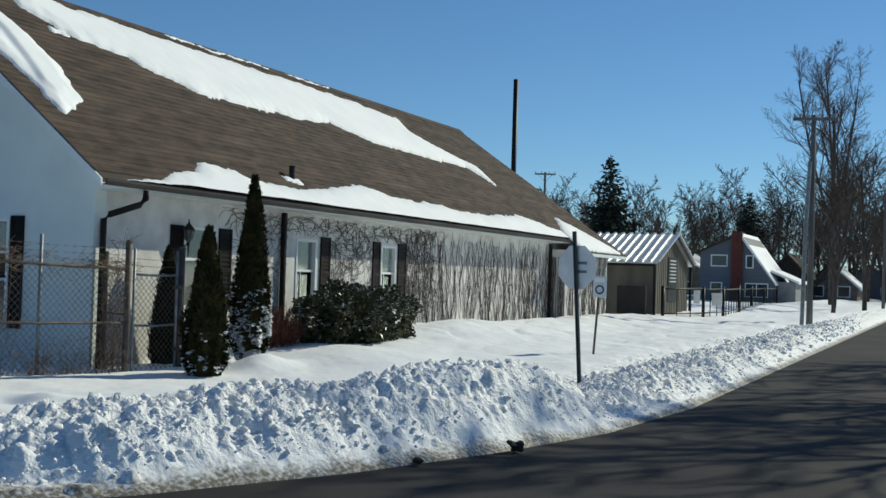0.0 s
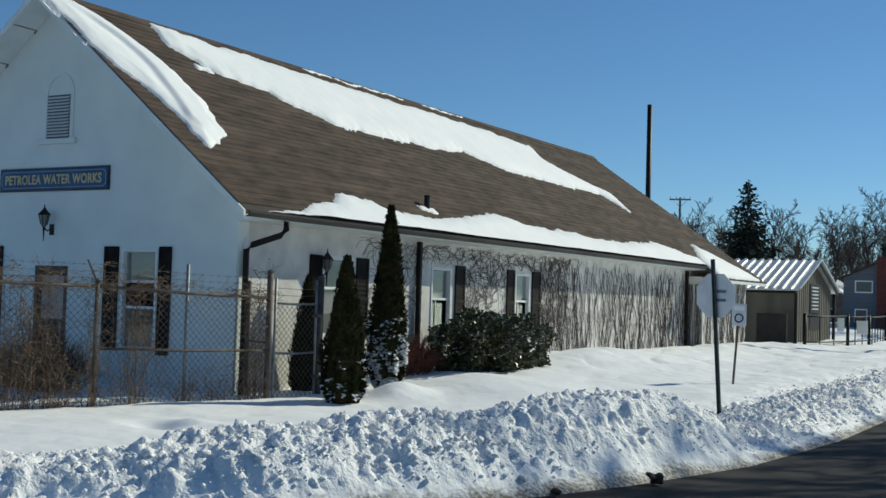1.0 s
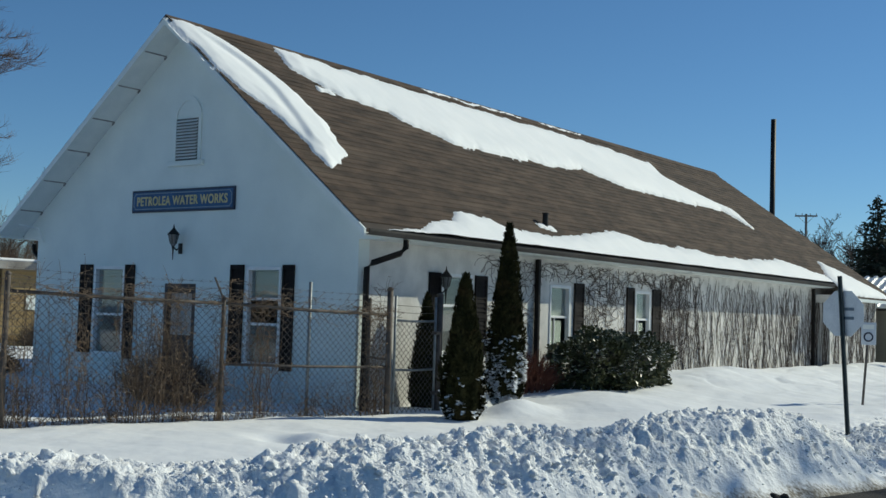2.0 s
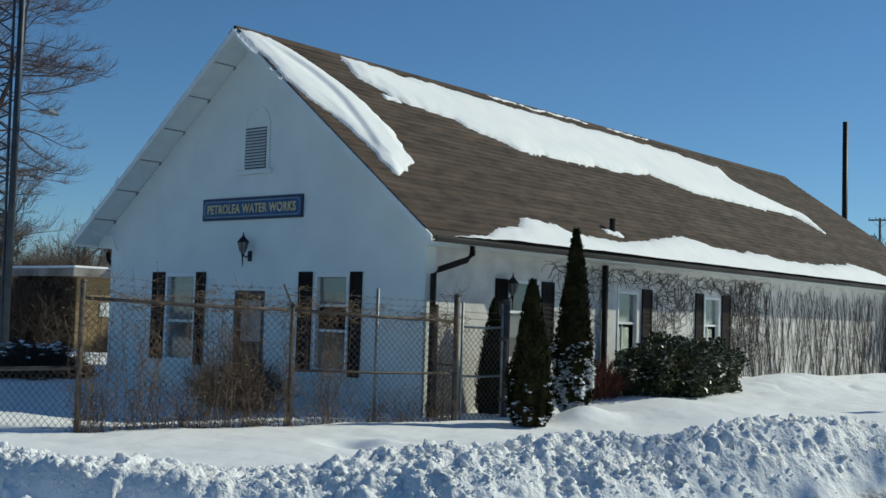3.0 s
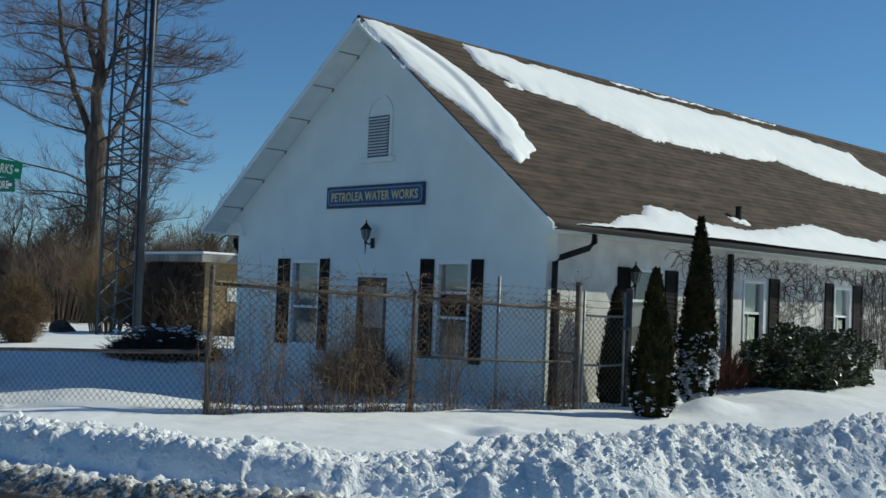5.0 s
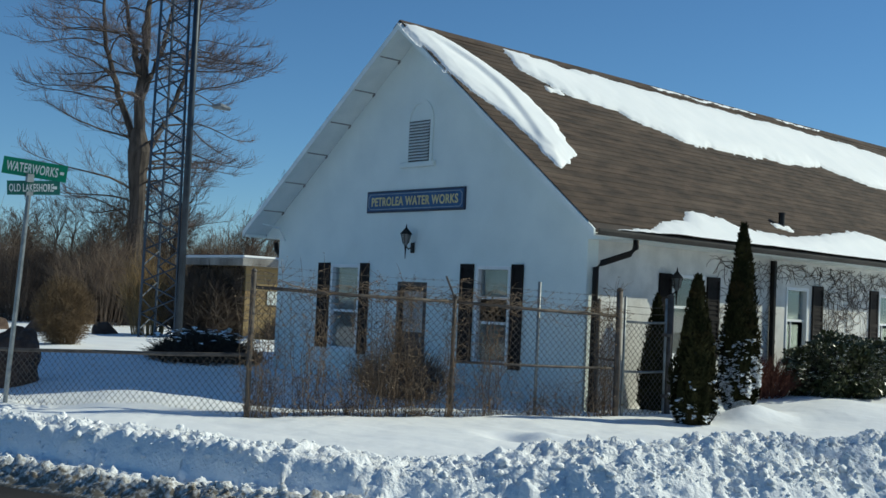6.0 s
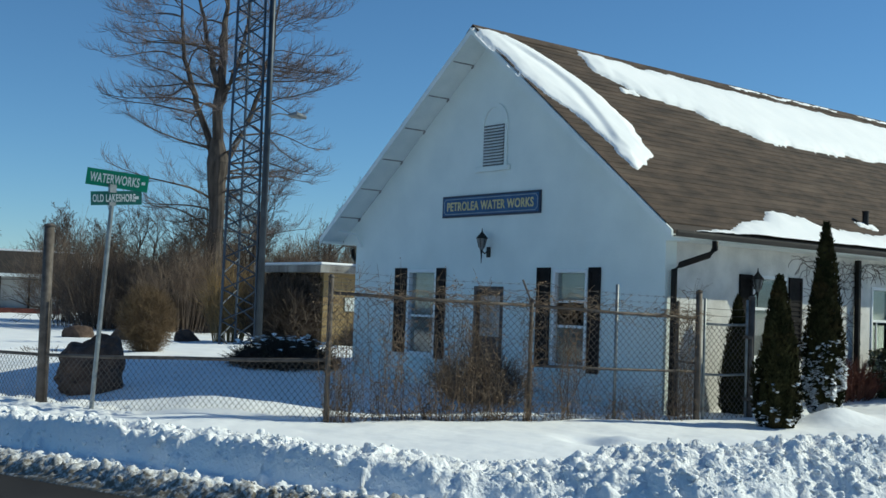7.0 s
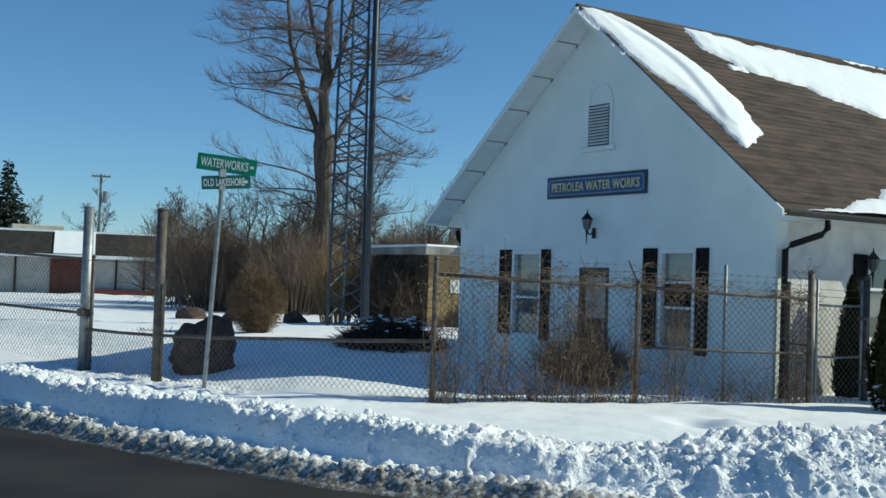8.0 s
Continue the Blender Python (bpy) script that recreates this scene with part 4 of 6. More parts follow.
F_LEFT, F_MID, F_LIGHT, G_LEFT, G_RIGHT = (-0.85, -5.25), (-0.03, -2.62), (0.22, -1.25), (0.62, 0.02), (0.78, 1.03)
fence = thing("chain_link_fence", (0, 0, 0), "rusty chain-link fence with barbed wire overgrown by dry weeds", "fence")
for (x, y), z1, r, m in ((F_LEFT, 1.92, 0.034, M_RUST), (F_MID, 1.72, 0.028, M_RUST), (G_LEFT, 1.94, 0.045, M_RUST)):
    post(fence, x, y, -0.2, z1, r, m)
post(fence, *F_LIGHT, -0.2, 2.0, 0.024, M_STEEL, "post", False, "bright galvanised steel post")
bm = B()
tube(bm, [(*F_MID, 1.70), (F_MID[0] - 0.06, F_MID[1] - 0.12, 2.0)], 0.014, 6)
part("barb_arm", bm, M_RUST, fence)
tops = {F_LEFT: 1.73, F_MID: 1.665, G_LEFT: 1.575}
mids = {F_LEFT: 0.90, F_MID: 0.875, G_LEFT: 0.82}
for p, q in ((F_LEFT, F_MID), (F_MID, G_LEFT)):
    rail(fence, (*p, tops[p]), (*q, tops[q]), 0.022, M_RUST, "top_rail")
    if p == F_MID:
        rail(fence, (*p, mids[p]), (*q, mids[q]), 0.018, M_RUST, "middle_rail")
    chain_mesh(p, q, 0.10, 0.03, tops[p], tops[q]).part("wire_mesh", M_WIRE, fence)
    for h in (0.1, 0.19, 0.28):
        st = Sticks()
        line = []
        for i in range(9):
            k = i / 8
            line.append((p[0] + (q[0] - p[0]) * k, p[1] + (q[1] - p[1]) * k, tops[p] + (tops[q] - tops[p]) * k + h - 0.03 * math.sin(k * math.pi)))
        st.add(line, 0.0022, 3)
        L = math.hypot(q[0] - p[0], q[1] - p[1])
        for i in range(int(L / 0.13)):
            k = (i + 0.5) / int(L / 0.13)
            x, y, z = p[0] + (q[0] - p[0]) * k, p[1] + (q[1] - p[1]) * k, tops[p] + (tops[q] - tops[p]) * k + h - 0.03 * math.sin(k * math.pi)
            for dx, dz in ((0.018, 0.02), (0.018, -0.02)):
                st.add([(x - dx, y - 0.01, z - dz), (x + dx, y + 0.01, z + dz)], 0.002, 3)
        st.part("barbed_wire", M_WIRE, fence)

# short return from the gate to the building corner
back = thing("fence_return", (0, 0, 0), "short rusty chain-link return beside the downspout", "fence")
post(back, 0.16, 0.12, 0, 1.78, 0.026, M_RUST)
rail(back, (0.16, 0.12, 1.6), (*G_LEFT, 1.58), 0.02, M_RUST)
rail(back, (0.16, 0.12, 0.95), (*G_LEFT, 0.94), 0.018, M_RUST)
chain_mesh((0.16, 0.12), G_LEFT, 0.05, 0.03, 1.6, 1.58).part("wire_mesh", M_WIRE, back)

gate = thing("chain_link_gate", (0, 0, 0), "narrow grey chain-link gate on steel posts", "gate")
post(gate, *G_RIGHT, -0.2, 1.89, 0.05, M_RUST)
g0 = (G_LEFT[0] + 0.03, G_LEFT[1] + 0.10)
g1 = (G_RIGHT[0] - 0.02, G_RIGHT[1] - 0.08)
for x, y in (g0, g1):
    post(gate, x, y, 0.02, 1.86, 0.02, M_STEEL, "gate_stile", False)
for z in (0.06, 0.78, 1.50):
    rail(gate, (*g0, z), (*g1, z), 0.017, M_STEEL, "gate_rail")
for z in (1.62, 1.72):
    rail(gate, (*g0, z), (*g1, z), 0.003, M_WIRE, "barbed_wire")
chain_mesh(g0, g1, 0.07, 0.07, 1.5, 1.5).part("wire_mesh", M_WIRE, gate)
for z in (0.4, 1.3):
    bm = B()
    box(bm, G_RIGHT[0] - 0.05, G_RIGHT[1] - 0.13, z, G_RIGHT[0] + 0.04, G_RIGHT[1] - 0.02, z + 0.05, 0.008)
    part("hinge", bm, M_RUST, gate)

# low fence along the front street, and the taller drive gate
P_B, P_A = (-5.25, -7.18), (-7.49, -7.58)
low = thing("chain_link_fence", (0, 0, 0), "low chain-link fence with a bare top rail in the snow", "fence")
mid1 = (-3.05, -6.22)
for p, q, za, zb in ((F_LEFT, mid1, 0.90, 0.80), (mid1, P_B, 0.80, 0.72), (P_B, P_A, 0.72, 0.70)):
    rail(low, (*p, za), (*q, zb), 0.024, M_RUST, "top_rail")
    chain_mesh(p, q, 0.02, -0.02, za, zb).part("wire_mesh", M_WIRE, low)
post(low, *P_B, -0.2, 2.55, 0.075, M_RUST, "gate_post", True, "dark capped steel gate post")
bm = B()
tube(bm, [(P_B[0] + 0.10, P_B[1] + 0.04, -0.1), (P_B[0] + 0.10, P_B[1] + 0.04, 1.5)], 0.016, 6)
part("drop_rod", bm, M_RUST, low)
drive = thing("drive_gate", (0, 0, 0), "tall chain-link drive gate on a grey steel post", "gate")
post(drive, *P_A, -0.3, 2.66, 0.085, M_STEEL, "gate_post", False, "thick galvanised gate post")
post(drive, P_A[0] + 0.17, P_A[1] + 0.05, -0.1, 1.85, 0.03, M_RUST, "gate_stile")
far_a = (-12.2, -8.9)
rail(drive, (*P_A, 1.82), (*far_a, 2.0), 0.022, M_RUST, "gate_rail")
rail(drive, (*P_A, 0.95), (*far_a, 1.05), 0.024, M_RUST, "gate_rail")
chain_mesh(P_A, far_a, -0.1, -0.1, 1.82, 2.0, 0.10, 0.003).part("wire_mesh", M_WIRE, drive)
rail(drive, (P_A[0] + 0.05, P_A[1], 1.80), (P_B[0], P_B[1], 1.78), 0.006, M_WIRE, "tie_wire")
bm = B()
box(bm, P_A[0] - 0.1, P_A[1] - 0.11, 0.9, P_A[0] + 0.14, P_A[1] + 0.1, 1.02, 0.02)
part("hinge_band", bm, M_RUST, drive)

# street name post
M_GREEN = mat("green_reflective_sheet", (0.008, 0.20, 0.095), (0.012, 0.25, 0.12), 3, 0.4, bump=0)
M_TEAL = mat("faded_green_sheet", (0.012, 0.12, 0.085), (0.02, 0.15, 0.11), 3, 0.4, bump=0)
M_LETTER = mat("white_letter_sheet", (0.75, 0.77, 0.72), (0.82, 0.83, 0.8), 6, 0.4, bump=0)
street = thing("street_name_sign", (0, 0, 0), "two green street name blades on a leaning steel post", "street sign")
bm = B()
tube(bm, [(-4.08, -6.93, -0.3), (-4.01, -6.795, 2.84)], 0.032, 10)
part("post", bm, M_STEEL, street)
for words, p, q, z, h, m in (("WATERWORKS", (-4.20, -7.10), (-3.83, -6.36), 3.18, 0.23, M_GREEN), ("OLD LAKESHORE", (-4.13, -7.05), (-3.87, -6.43), 2.93, 0.19, M_TEAL)):
    L = math.hypot(q[0] - p[0], q[1] - p[1])
    ang = math.degrees(math.atan2(q[1] - p[1], q[0] - p[0]))
    place = pose((p[0] + q[0]) / 2, (p[1] + q[1]) / 2, z, 0, 0, ang) @ pose(0, 0, 0, 0, 5.5 if m is M_GREEN else -4, 0)
    bm = B()
    box(bm, -L / 2, -0.004, -h / 2, L / 2, 0.004, h / 2)
    bm.transform(place)
    blade = part("blade", bm, m, street, "green street name blade")
    lettering("letters", words, L * (0.80 if m is M_GREEN else 0.84), h * 0.56, M_LETTER, blade, place @ pose(-L * 0.04, -0.006, 0, 90), 0.001)
    bm = B()
    box(bm, L / 2 - 0.09, -0.008, -0.02, L / 2 - 0.04, -0.004, 0.02)
    bm.transform(place)
    part("suffix_mark", bm, M_LETTER, blade)
for z0, z1 in ((2.82, 2.87), (3.0, 3.11)):
    bm = B()
    box(bm, -4.05, -6.84, z0, -3.98, -6.75, z1)
    part("bracket", bm, M_STEEL, street)

# back of a stop sign, and a small notice
def octagon(r):
    return [(r * math.cos(math.radians(22.5 + 45 * k)), r * math.sin(math.radians(22.5 + 45 * k))) for k in range(8)]


M_BACK = mat("bare_aluminium", (0.55, 0.57, 0.60), (0.66, 0.68, 0.70), 4, 0.5, 0.15, bump=0.02)
stop = thing("stop_sign", (0, 0, 0), "grey back of an octagonal stop sign on a leaning green post", "road sign")
m = pose(6.36, 2.46, 1.79, 0, 0, -14)
bm = B()
prism(bm, octagon(0.325), "y", 0.032, 0.036)
bm.transform(m)
part("plate", bm, M_BACK, stop)
bm = B()
for z in (-0.06, 0.06):
    box(bm, 0.02, 0.026, z - 0.02, 0.16, 0.031, z + 0.02)
bm.transform(m)
part("smudge", bm, mat("grey_scuff", (0.10, 0.13, 0.17), (0.16, 0.2, 0.24), 6), stop, "dark scuff on the back of the plate")
bm = B()
prism(bm, [(-0.03, -0.012), (-0.022, 0.02), (0.022, 0.02), (0.03, -0.012), (0.018, -0.012), (0.012, 0.01), (-0.012, 0.01), (-0.018, -0.012)], "z", -2.0, 0.5)
bm.transform(pose(6.36, 2.46, 1.79, 0, -4.0, -14))
part("post", bm, mat("dark_green_post", (0.03, 0.045, 0.05), (0.06, 0.075, 0.08), 6, 0.6, 0.3), stop)
notice = thing("notice_sign", (0, 0, 0), "small white notice with a dark ring on a thin steel post", "road sign")
bm = B()
tube(bm, [(5.02, 7.95, 0.0), (5.12, 7.98, 1.62)], 0.022, 6)
part("post", bm, M_RUST, notice)
bm = B()
box(bm, 5.0, 7.93, 1.30, 5.26, 7.945, 1.70, 0.004)
plate = part("plate", bm, mat("pale_sheet", (0.55, 0.60, 0.66), (0.64, 0.68, 0.72), 3, 0.5), notice)
bm = B()
box(bm, 5.03, 7.922, 1.58, 5.23, 7.928, 1.66)
part("bar", bm, M_LETTER, plate)
for k in range(10):
    w0, w1 = math.radians(k * 36), math.radians(k * 36 + 36)
    bm = B()
    tube(bm, [(5.13 + 0.075 * math.cos(w0), 7.924, 1.44 + 0.075 * math.sin(w0)), (5.13 + 0.075 * math.cos(w1), 7.924, 1.44 + 0.075 * math.sin(w1))], 0.013, 4)
    part("symbol", bm, M_NAVY, plate)


# shrubs
def cedar(x, y, z0, height, width, seed, tufts, label, snow=0):
    t = thing("cedar", (x, y, z0), label, "evergreen shrub")
    rnd = random.Random(seed)
    bm = B()
    tube(bm, [(0, 0, -0.25), (0, 0, height * 0.9)], [0.05, 0.01], 6)
    part("trunk", bm, M_BARK, t)

    def radius(k):     # k: share of height
        return width / 2 * (min(1, (k + 0.08) / 0.2)) ** 0.6 * max(0.03, 1 - max(0, k - 0.3) / 0.72) ** 0.75
    # added dark inner body, stops light passing through the tufts
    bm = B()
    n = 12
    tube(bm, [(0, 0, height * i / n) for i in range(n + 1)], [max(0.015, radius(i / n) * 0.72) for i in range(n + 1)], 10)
    part("core", bm, M_SHADECORE, t)
    st, sn = Sticks(), Sticks()
    for i in range(tufts):
        k = 1 - math.sqrt(rnd.random()) if rnd.random() < 0.85 else rnd.random()
        w = rnd.uniform(0, math.tau)
        bulge = 0.86 + 0.36 * noise.noise(Vector((math.cos(w) * 2.2, math.sin(w) * 2.2, k * height * 2.6 + seed)))
        r = radius(k) * bulge * rnd.uniform(0.78, 1.08)
        p = Vector((r * math.cos(w), r * math.sin(w), k * height))
        out = Vector((math.cos(w), math.sin(w), 0))
        d = (out * rnd.uniform(0.1, 0.7) + Vector((rnd.uniform(-0.4, 0.4), rnd.uniform(-0.4, 0.4), 1.0))).normalized()
        s = rnd.uniform(0.035, 0.085)
        st.blade(p, d, (out + Vector((rnd.uniform(-0.6, 0.6), rnd.uniform(-0.6, 0.6), 0))).normalized(), s, s * 0.28)
        if snow and k < 0.42 and noise.noise(p * 6.0 + Vector((seed, 0, 0))) > 0.0 and rnd.random() < 1.3 * snow * (1 - k / 0.42):
            for _ in range(3):
                sn.blade(p + out * 0.02, (out + Vector((rnd.uniform(-0.7, 0.7), rnd.uniform(-0.7, 0.7), rnd.uniform(-0.5, 0.2)))).normalized(), Vector((0, 0, 1)), s * 0.9, s * 0.45)
    st.part("crown", M_CEDAR, t)
    if snow:
        sn.part("caught_snow", M_SNOW, t, "snow caught in the lower foliage", "stuff")
    return t


cedar(1.66, 0.44, 0.05, 2.12, 0.64, 3, 13000, "narrow dark green cedar beside the gate", 0.06)
cedar(1.40, 1.94, 0.20, 2.83, 0.61, 8, 15000, "tall slender dark cedar with snow in its lower branches", 0.6)
cedar(0.38, 1.24, 0.05, 1.85, 0.5, 12, 6000, "small dark cedar against the side wall")

hedge = thing("evergreen_hedge", (1.35, 5.45, 0.3), "rounded dark evergreen shrub dusted with snow", "shrub")
rnd = random.Random(14)
# added dark filler, stands for the shade deep in the leaves
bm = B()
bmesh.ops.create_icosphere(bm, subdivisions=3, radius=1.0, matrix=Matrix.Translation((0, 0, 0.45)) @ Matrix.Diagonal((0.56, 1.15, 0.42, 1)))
part("core", bm, M_SHADECORE, hedge)
st, sn, stem = Sticks(), Sticks(), Sticks()
for i in range(9000):
    v = Vector((rnd.gauss(0, 1), rnd.gauss(0, 1), rnd.gauss(0, 1))).normalized()
    q = 0.85 + 0.22 * noise.noise(v * 2.3) + 0.12 * noise.noise(v * 6)
    e = Vector((math.copysign(abs(v.x) ** 0.8, v.x) * 0.85, math.copysign(abs(v.y) ** 0.75, v.y) * 1.62, math.copysign(abs(v.z) ** 0.8, v.z) * 0.62)) * q * rnd.uniform(0.9, 1.06)
    p = e + Vector((0, 0, 0.48))
    if p.z < -0.05:
        continue
    d = (v + Vector((rnd.uniform(-0.8, 0.8), rnd.uniform(-0.8, 0.8), rnd.uniform(-0.4, 0.8)))).normalized()
    s = rnd.uniform(0.05, 0.09)
    up = (v + Vector((rnd.uniform(-0.5, 0.5), rnd.uniform(-0.5, 0.5), rnd.uniform(0, 0.8)))).normalized()
    st.blade(p, d, up, s * 1.1, s * 0.46)
    if v.z > -0.1 and noise.noise(p * 3.1) > 0.02 and rnd.random() < 0.6:
        sn.blade(p + v * 0.02, (d + Vector((0, 0, -d.z * 0.8))).normalized(), Vector((0, 0, 1)), s * 0.7, s * 0.4)
st.part("crown", M_LEAF, hedge)
sn.part("caught_snow", M_SNOW, hedge, "snow lying on the leaves", "stuff")


def twig_bush(name, at, size, n, material, label, seed, category="shrub", arch=0.5, r=0.004, forks=4):
    """Stems from one base, each forking into thin twigs."""
    t = thing(name, at, label, category)
    rnd = random.Random(seed)
    st, tw = Sticks(), Sticks()
    for i in range(n):
        w, q = rnd.uniform(0, math.tau), math.sqrt(rnd.random())
        base = Vector((math.cos(w) * q * size[0] * 0.45, math.sin(w) * q * size[1] * 0.45, -0.05))
        tip = Vector((math.cos(w) * q * size[0], math.sin(w) * q * size[1], size[2] * math.sqrt(max(0.05, 1 - q * q * 0.75)) * rnd.uniform(0.7, 1.05)))
        tip += Vector((rnd.gauss(0, 0.1), rnd.gauss(0, 0.1), 0)) * size[0]
        mid = base.lerp(tip, 0.5) + Vector((rnd.gauss(0, 0.06), rnd.gauss(0, 0.06), arch * 0.15 * size[2]))
        st.add([base, base.lerp(mid, 0.5), mid, mid.lerp(tip, 0.5) + Vector((0, 0, 0.03)), tip], [r * 1.6, r * 1.4, r * 1.1, r * 0.8, r * 0.4], 4)
        for k in range(forks):
            a = base.lerp(tip, rnd.uniform(0.35, 0.95))
            a = a.lerp(mid, 0.3)
            d = ((tip - base).normalized() + Vector((rnd.gauss(0, 0.7), rnd.gauss(0, 0.7), rnd.gauss(0, 0.4)))).normalized() * rnd.uniform(0.1, 0.32) * size[2]
            tw.add([a, a + d * 0.5 + Vector((0, 0, rnd.uniform(-0.02, 0.03))), a + d], [r * 0.7, r * 0.5, r * 0.3], 3)
    st.part("stem", material, t, kind="stuff")
    tw.part("twig_mass", material, t, kind="stuff")
    return t


twig_bush("bare_shrub", (-2.35, -1.5, 0.05), (0.95, 0.75, 1.05), 420, M_TWIG, "dense bare brown shrub in front of the door", 4, forks=6)
twig_bush("bare_shrub", (0.75, 3.75, 0.3), (0.55, 0.75, 0.75), 220, M_RED, "low reddish-brown bare shrub against the wall", 6, forks=7, r=0.005)
M_BALL = mat("russet_twigs", (0.10, 0.068, 0.036), (0.19, 0.13, 0.07), 4, 0.95, bump=0)
ball = twig_bush("bare_shrub", (-12.7, -2.2, 0.2), (0.42, 0.42, 1.1), 130, M_BALL, "rounded clipped brown bare shrub", 7, forks=5, r=0.005)
rnd, st = random.Random(77), Sticks()
for i in range(6500):
    v = Vector((rnd.gauss(0, 1), rnd.gauss(0, 1), rnd.gauss(0.1, 1))).normalized()
    k = (0.94 + 0.14 * noise.noise(v * 2.4)) * rnd.uniform(0.55, 1.03)
    p = Vector((v.x * 0.68, v.y * 0.68, 0.86 + v.z * 0.82)) * k + Vector((0, 0, 0.86 * (1 - k)))
    d = (v + Vector((rnd.gauss(0, 0.45), rnd.gauss(0, 0.45), rnd.gauss(0.35, 0.4)))).normalized() * rnd.uniform(0.08, 0.2)
    st.add([p - d * 0.5, p + Vector((rnd.gauss(0, 0.01), rnd.gauss(0, 0.01), 0)), p + d * 0.5], [0.004, 0.0035, 0.002], 3)
st.part("twig_shell", M_BALL, ball, kind="stuff")
dark = twig_bush("dark_shrub", (-8.9, -1.0, 0.1), (0.9, 1.3, 0.85), 420, mat("dark_twigs", (0.035, 0.028, 0.022), (0.07, 0.056, 0.045), 4, 0.95, bump=0), "low dark spreading shrub beside the gable", 9, forks=9, r=0.007)
# added dark lump under the twigs, blocks light and paints inner shade
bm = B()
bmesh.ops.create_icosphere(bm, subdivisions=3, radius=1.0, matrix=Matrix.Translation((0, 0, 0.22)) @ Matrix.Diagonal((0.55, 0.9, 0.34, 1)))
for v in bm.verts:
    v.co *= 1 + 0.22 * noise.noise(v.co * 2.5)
part("core", bm, M_SHADECORE, dark)
st = Sticks()
rnd = random.Random(5)
for i in range(5200):
    v = Vector((rnd.gauss(0, 1), rnd.gauss(0, 1), abs(rnd.gauss(0, 1)))).normalized()
    p = Vector((v.x * 0.85, v.y * 1.3, 0.05 + v.z * 0.68)) * (0.85 + 0.3 * noise.noise(v * 2.6)) * rnd.uniform(0.75, 1.08)
    d = (v + Vector((rnd.gauss(0, 0.7), rnd.gauss(0, 0.7), rnd.gauss(0.1, 0.5)))).normalized()
    st.blade(p, d, d.orthogonal().normalized(), rnd.uniform(0.06, 0.13), 0.022)
st.part("leaf_mass", mat("brown_green_leaf", (0.035, 0.03, 0.02), (0.085, 0.07, 0.048), 5, 0.85, bump=0), dark)
st = Sticks()
rnd = random.Random(2)
for i in range(230):
    w, q = rnd.uniform(0, math.tau), math.sqrt(rnd.random())
    if noise.noise(Vector((math.cos(w) * q * 3, math.sin(w) * q * 3, 4))) < 0.0:
        continue
    p = Vector((math.cos(w) * q * 0.8, math.sin(w) * q * 1.2, 0.33 + 0.46 * math.sqrt(1 - q * q * 0.8)))
    st.blade(p, Vector((rnd.uniform(-1, 1), rnd.uniform(-1, 1), 0.1)).normalized(), Vector((0, 0, 1)), 0.14, 0.06)
st.part("caught_snow", M_SNOW, dark, "snow lying on the branches", "stuff")

# weeds climbing through the fence
rnd = random.Random(21)
for p, q, count in ((F_LEFT, F_MID, 230), (F_MID, G_LEFT, 130)):
    w = thing("fence_weeds", ((p[0] + q[0]) / 2, (p[1] + q[1]) / 2, 0.05), "dry brown weeds tangled through the fence", "weeds", kind="stuff")
    st, lf = Sticks(), Sticks()
    for i in range(count):
        k = rnd.random()
        clump = noise.noise(Vector((p[0] * 3 + k * 7, 1, 2)))
        tall = rnd.uniform(0.25, 0.9) if clump < 0.0 else rnd.uniform(0.8, 1.9)
        if p == F_MID and k > 0.35 and k < 0.85:
            tall = min(tall, rnd.uniform(0.2, 0.6))
        x, y = (p[0] + (q[0] - p[0]) * k) - w.location.x, (p[1] + (q[1] - p[1]) * k) - w.location.y
        pts = [Vector((x, y, 0))]
        steps = 7
        for s in range(steps):
            pts.append(pts[-1] + Vector((rnd.gauss(0, 0.035), rnd.gauss(0, 0.04), tall / steps)))
        st.add(pts, [0.005 * (1 - 0.09 * s) for s in range(steps + 1)], 3)
        for s in range(int(tall * 11)):
            a = pts[rnd.randrange(1, steps + 1)]
            d = Vector((rnd.gauss(0, 0.5), rnd.gauss(0, 0.5), rnd.gauss(0.3, 0.5))).normalized() * rnd.uniform(0.06, 0.26)
            st.add([a, a + d * 0.6, a + d + Vector((0, 0, -0.02))], [0.003, 0.0025, 0.0015], 3)
            if rnd.random() < 0.55:
                e = Vector((rnd.gauss(0, 1), rnd.gauss(0, 1), rnd.gauss(0, 1))).normalized()
                lf.blade(a + d, e, e.orthogonal().normalized(), rnd.uniform(0.02, 0.05), 0.011)
    st.part("stalks", M_WEED, w)
    lf.part("dead_leaves", M_WEED, w)
# runners along the top rail
st = Sticks()
for p, q in ((F_LEFT, F_MID), (F_MID, G_LEFT)):
    for i in range(120):
        k = rnd.random()
        a = Vector((p[0] + (q[0] - p[0]) * k, p[1] + (q[1] - p[1]) * k, tops[p] + (tops[q] - tops[p]) * k + rnd.uniform(-0.08, 0.1)))
        along = Vector((q[0] - p[0], q[1] - p[1], 0)).normalized()
        pts = [a]
        for s in range(5):
            pts.append(pts[-1] + along * rnd.uniform(0.02, 0.09) + Vector((rnd.gauss(0, 0.02), rnd.gauss(0, 0.02), rnd.gauss(0, 0.035))))
        st.add(pts, 0.0035, 3)
tagged(new("fence_vine", st.mesh("fence_vine", M_WEED)), "dry runners wound along the fence rail", "vine", kind="stuff")

# bare vines on the side wall
rnd = random.Random(33)
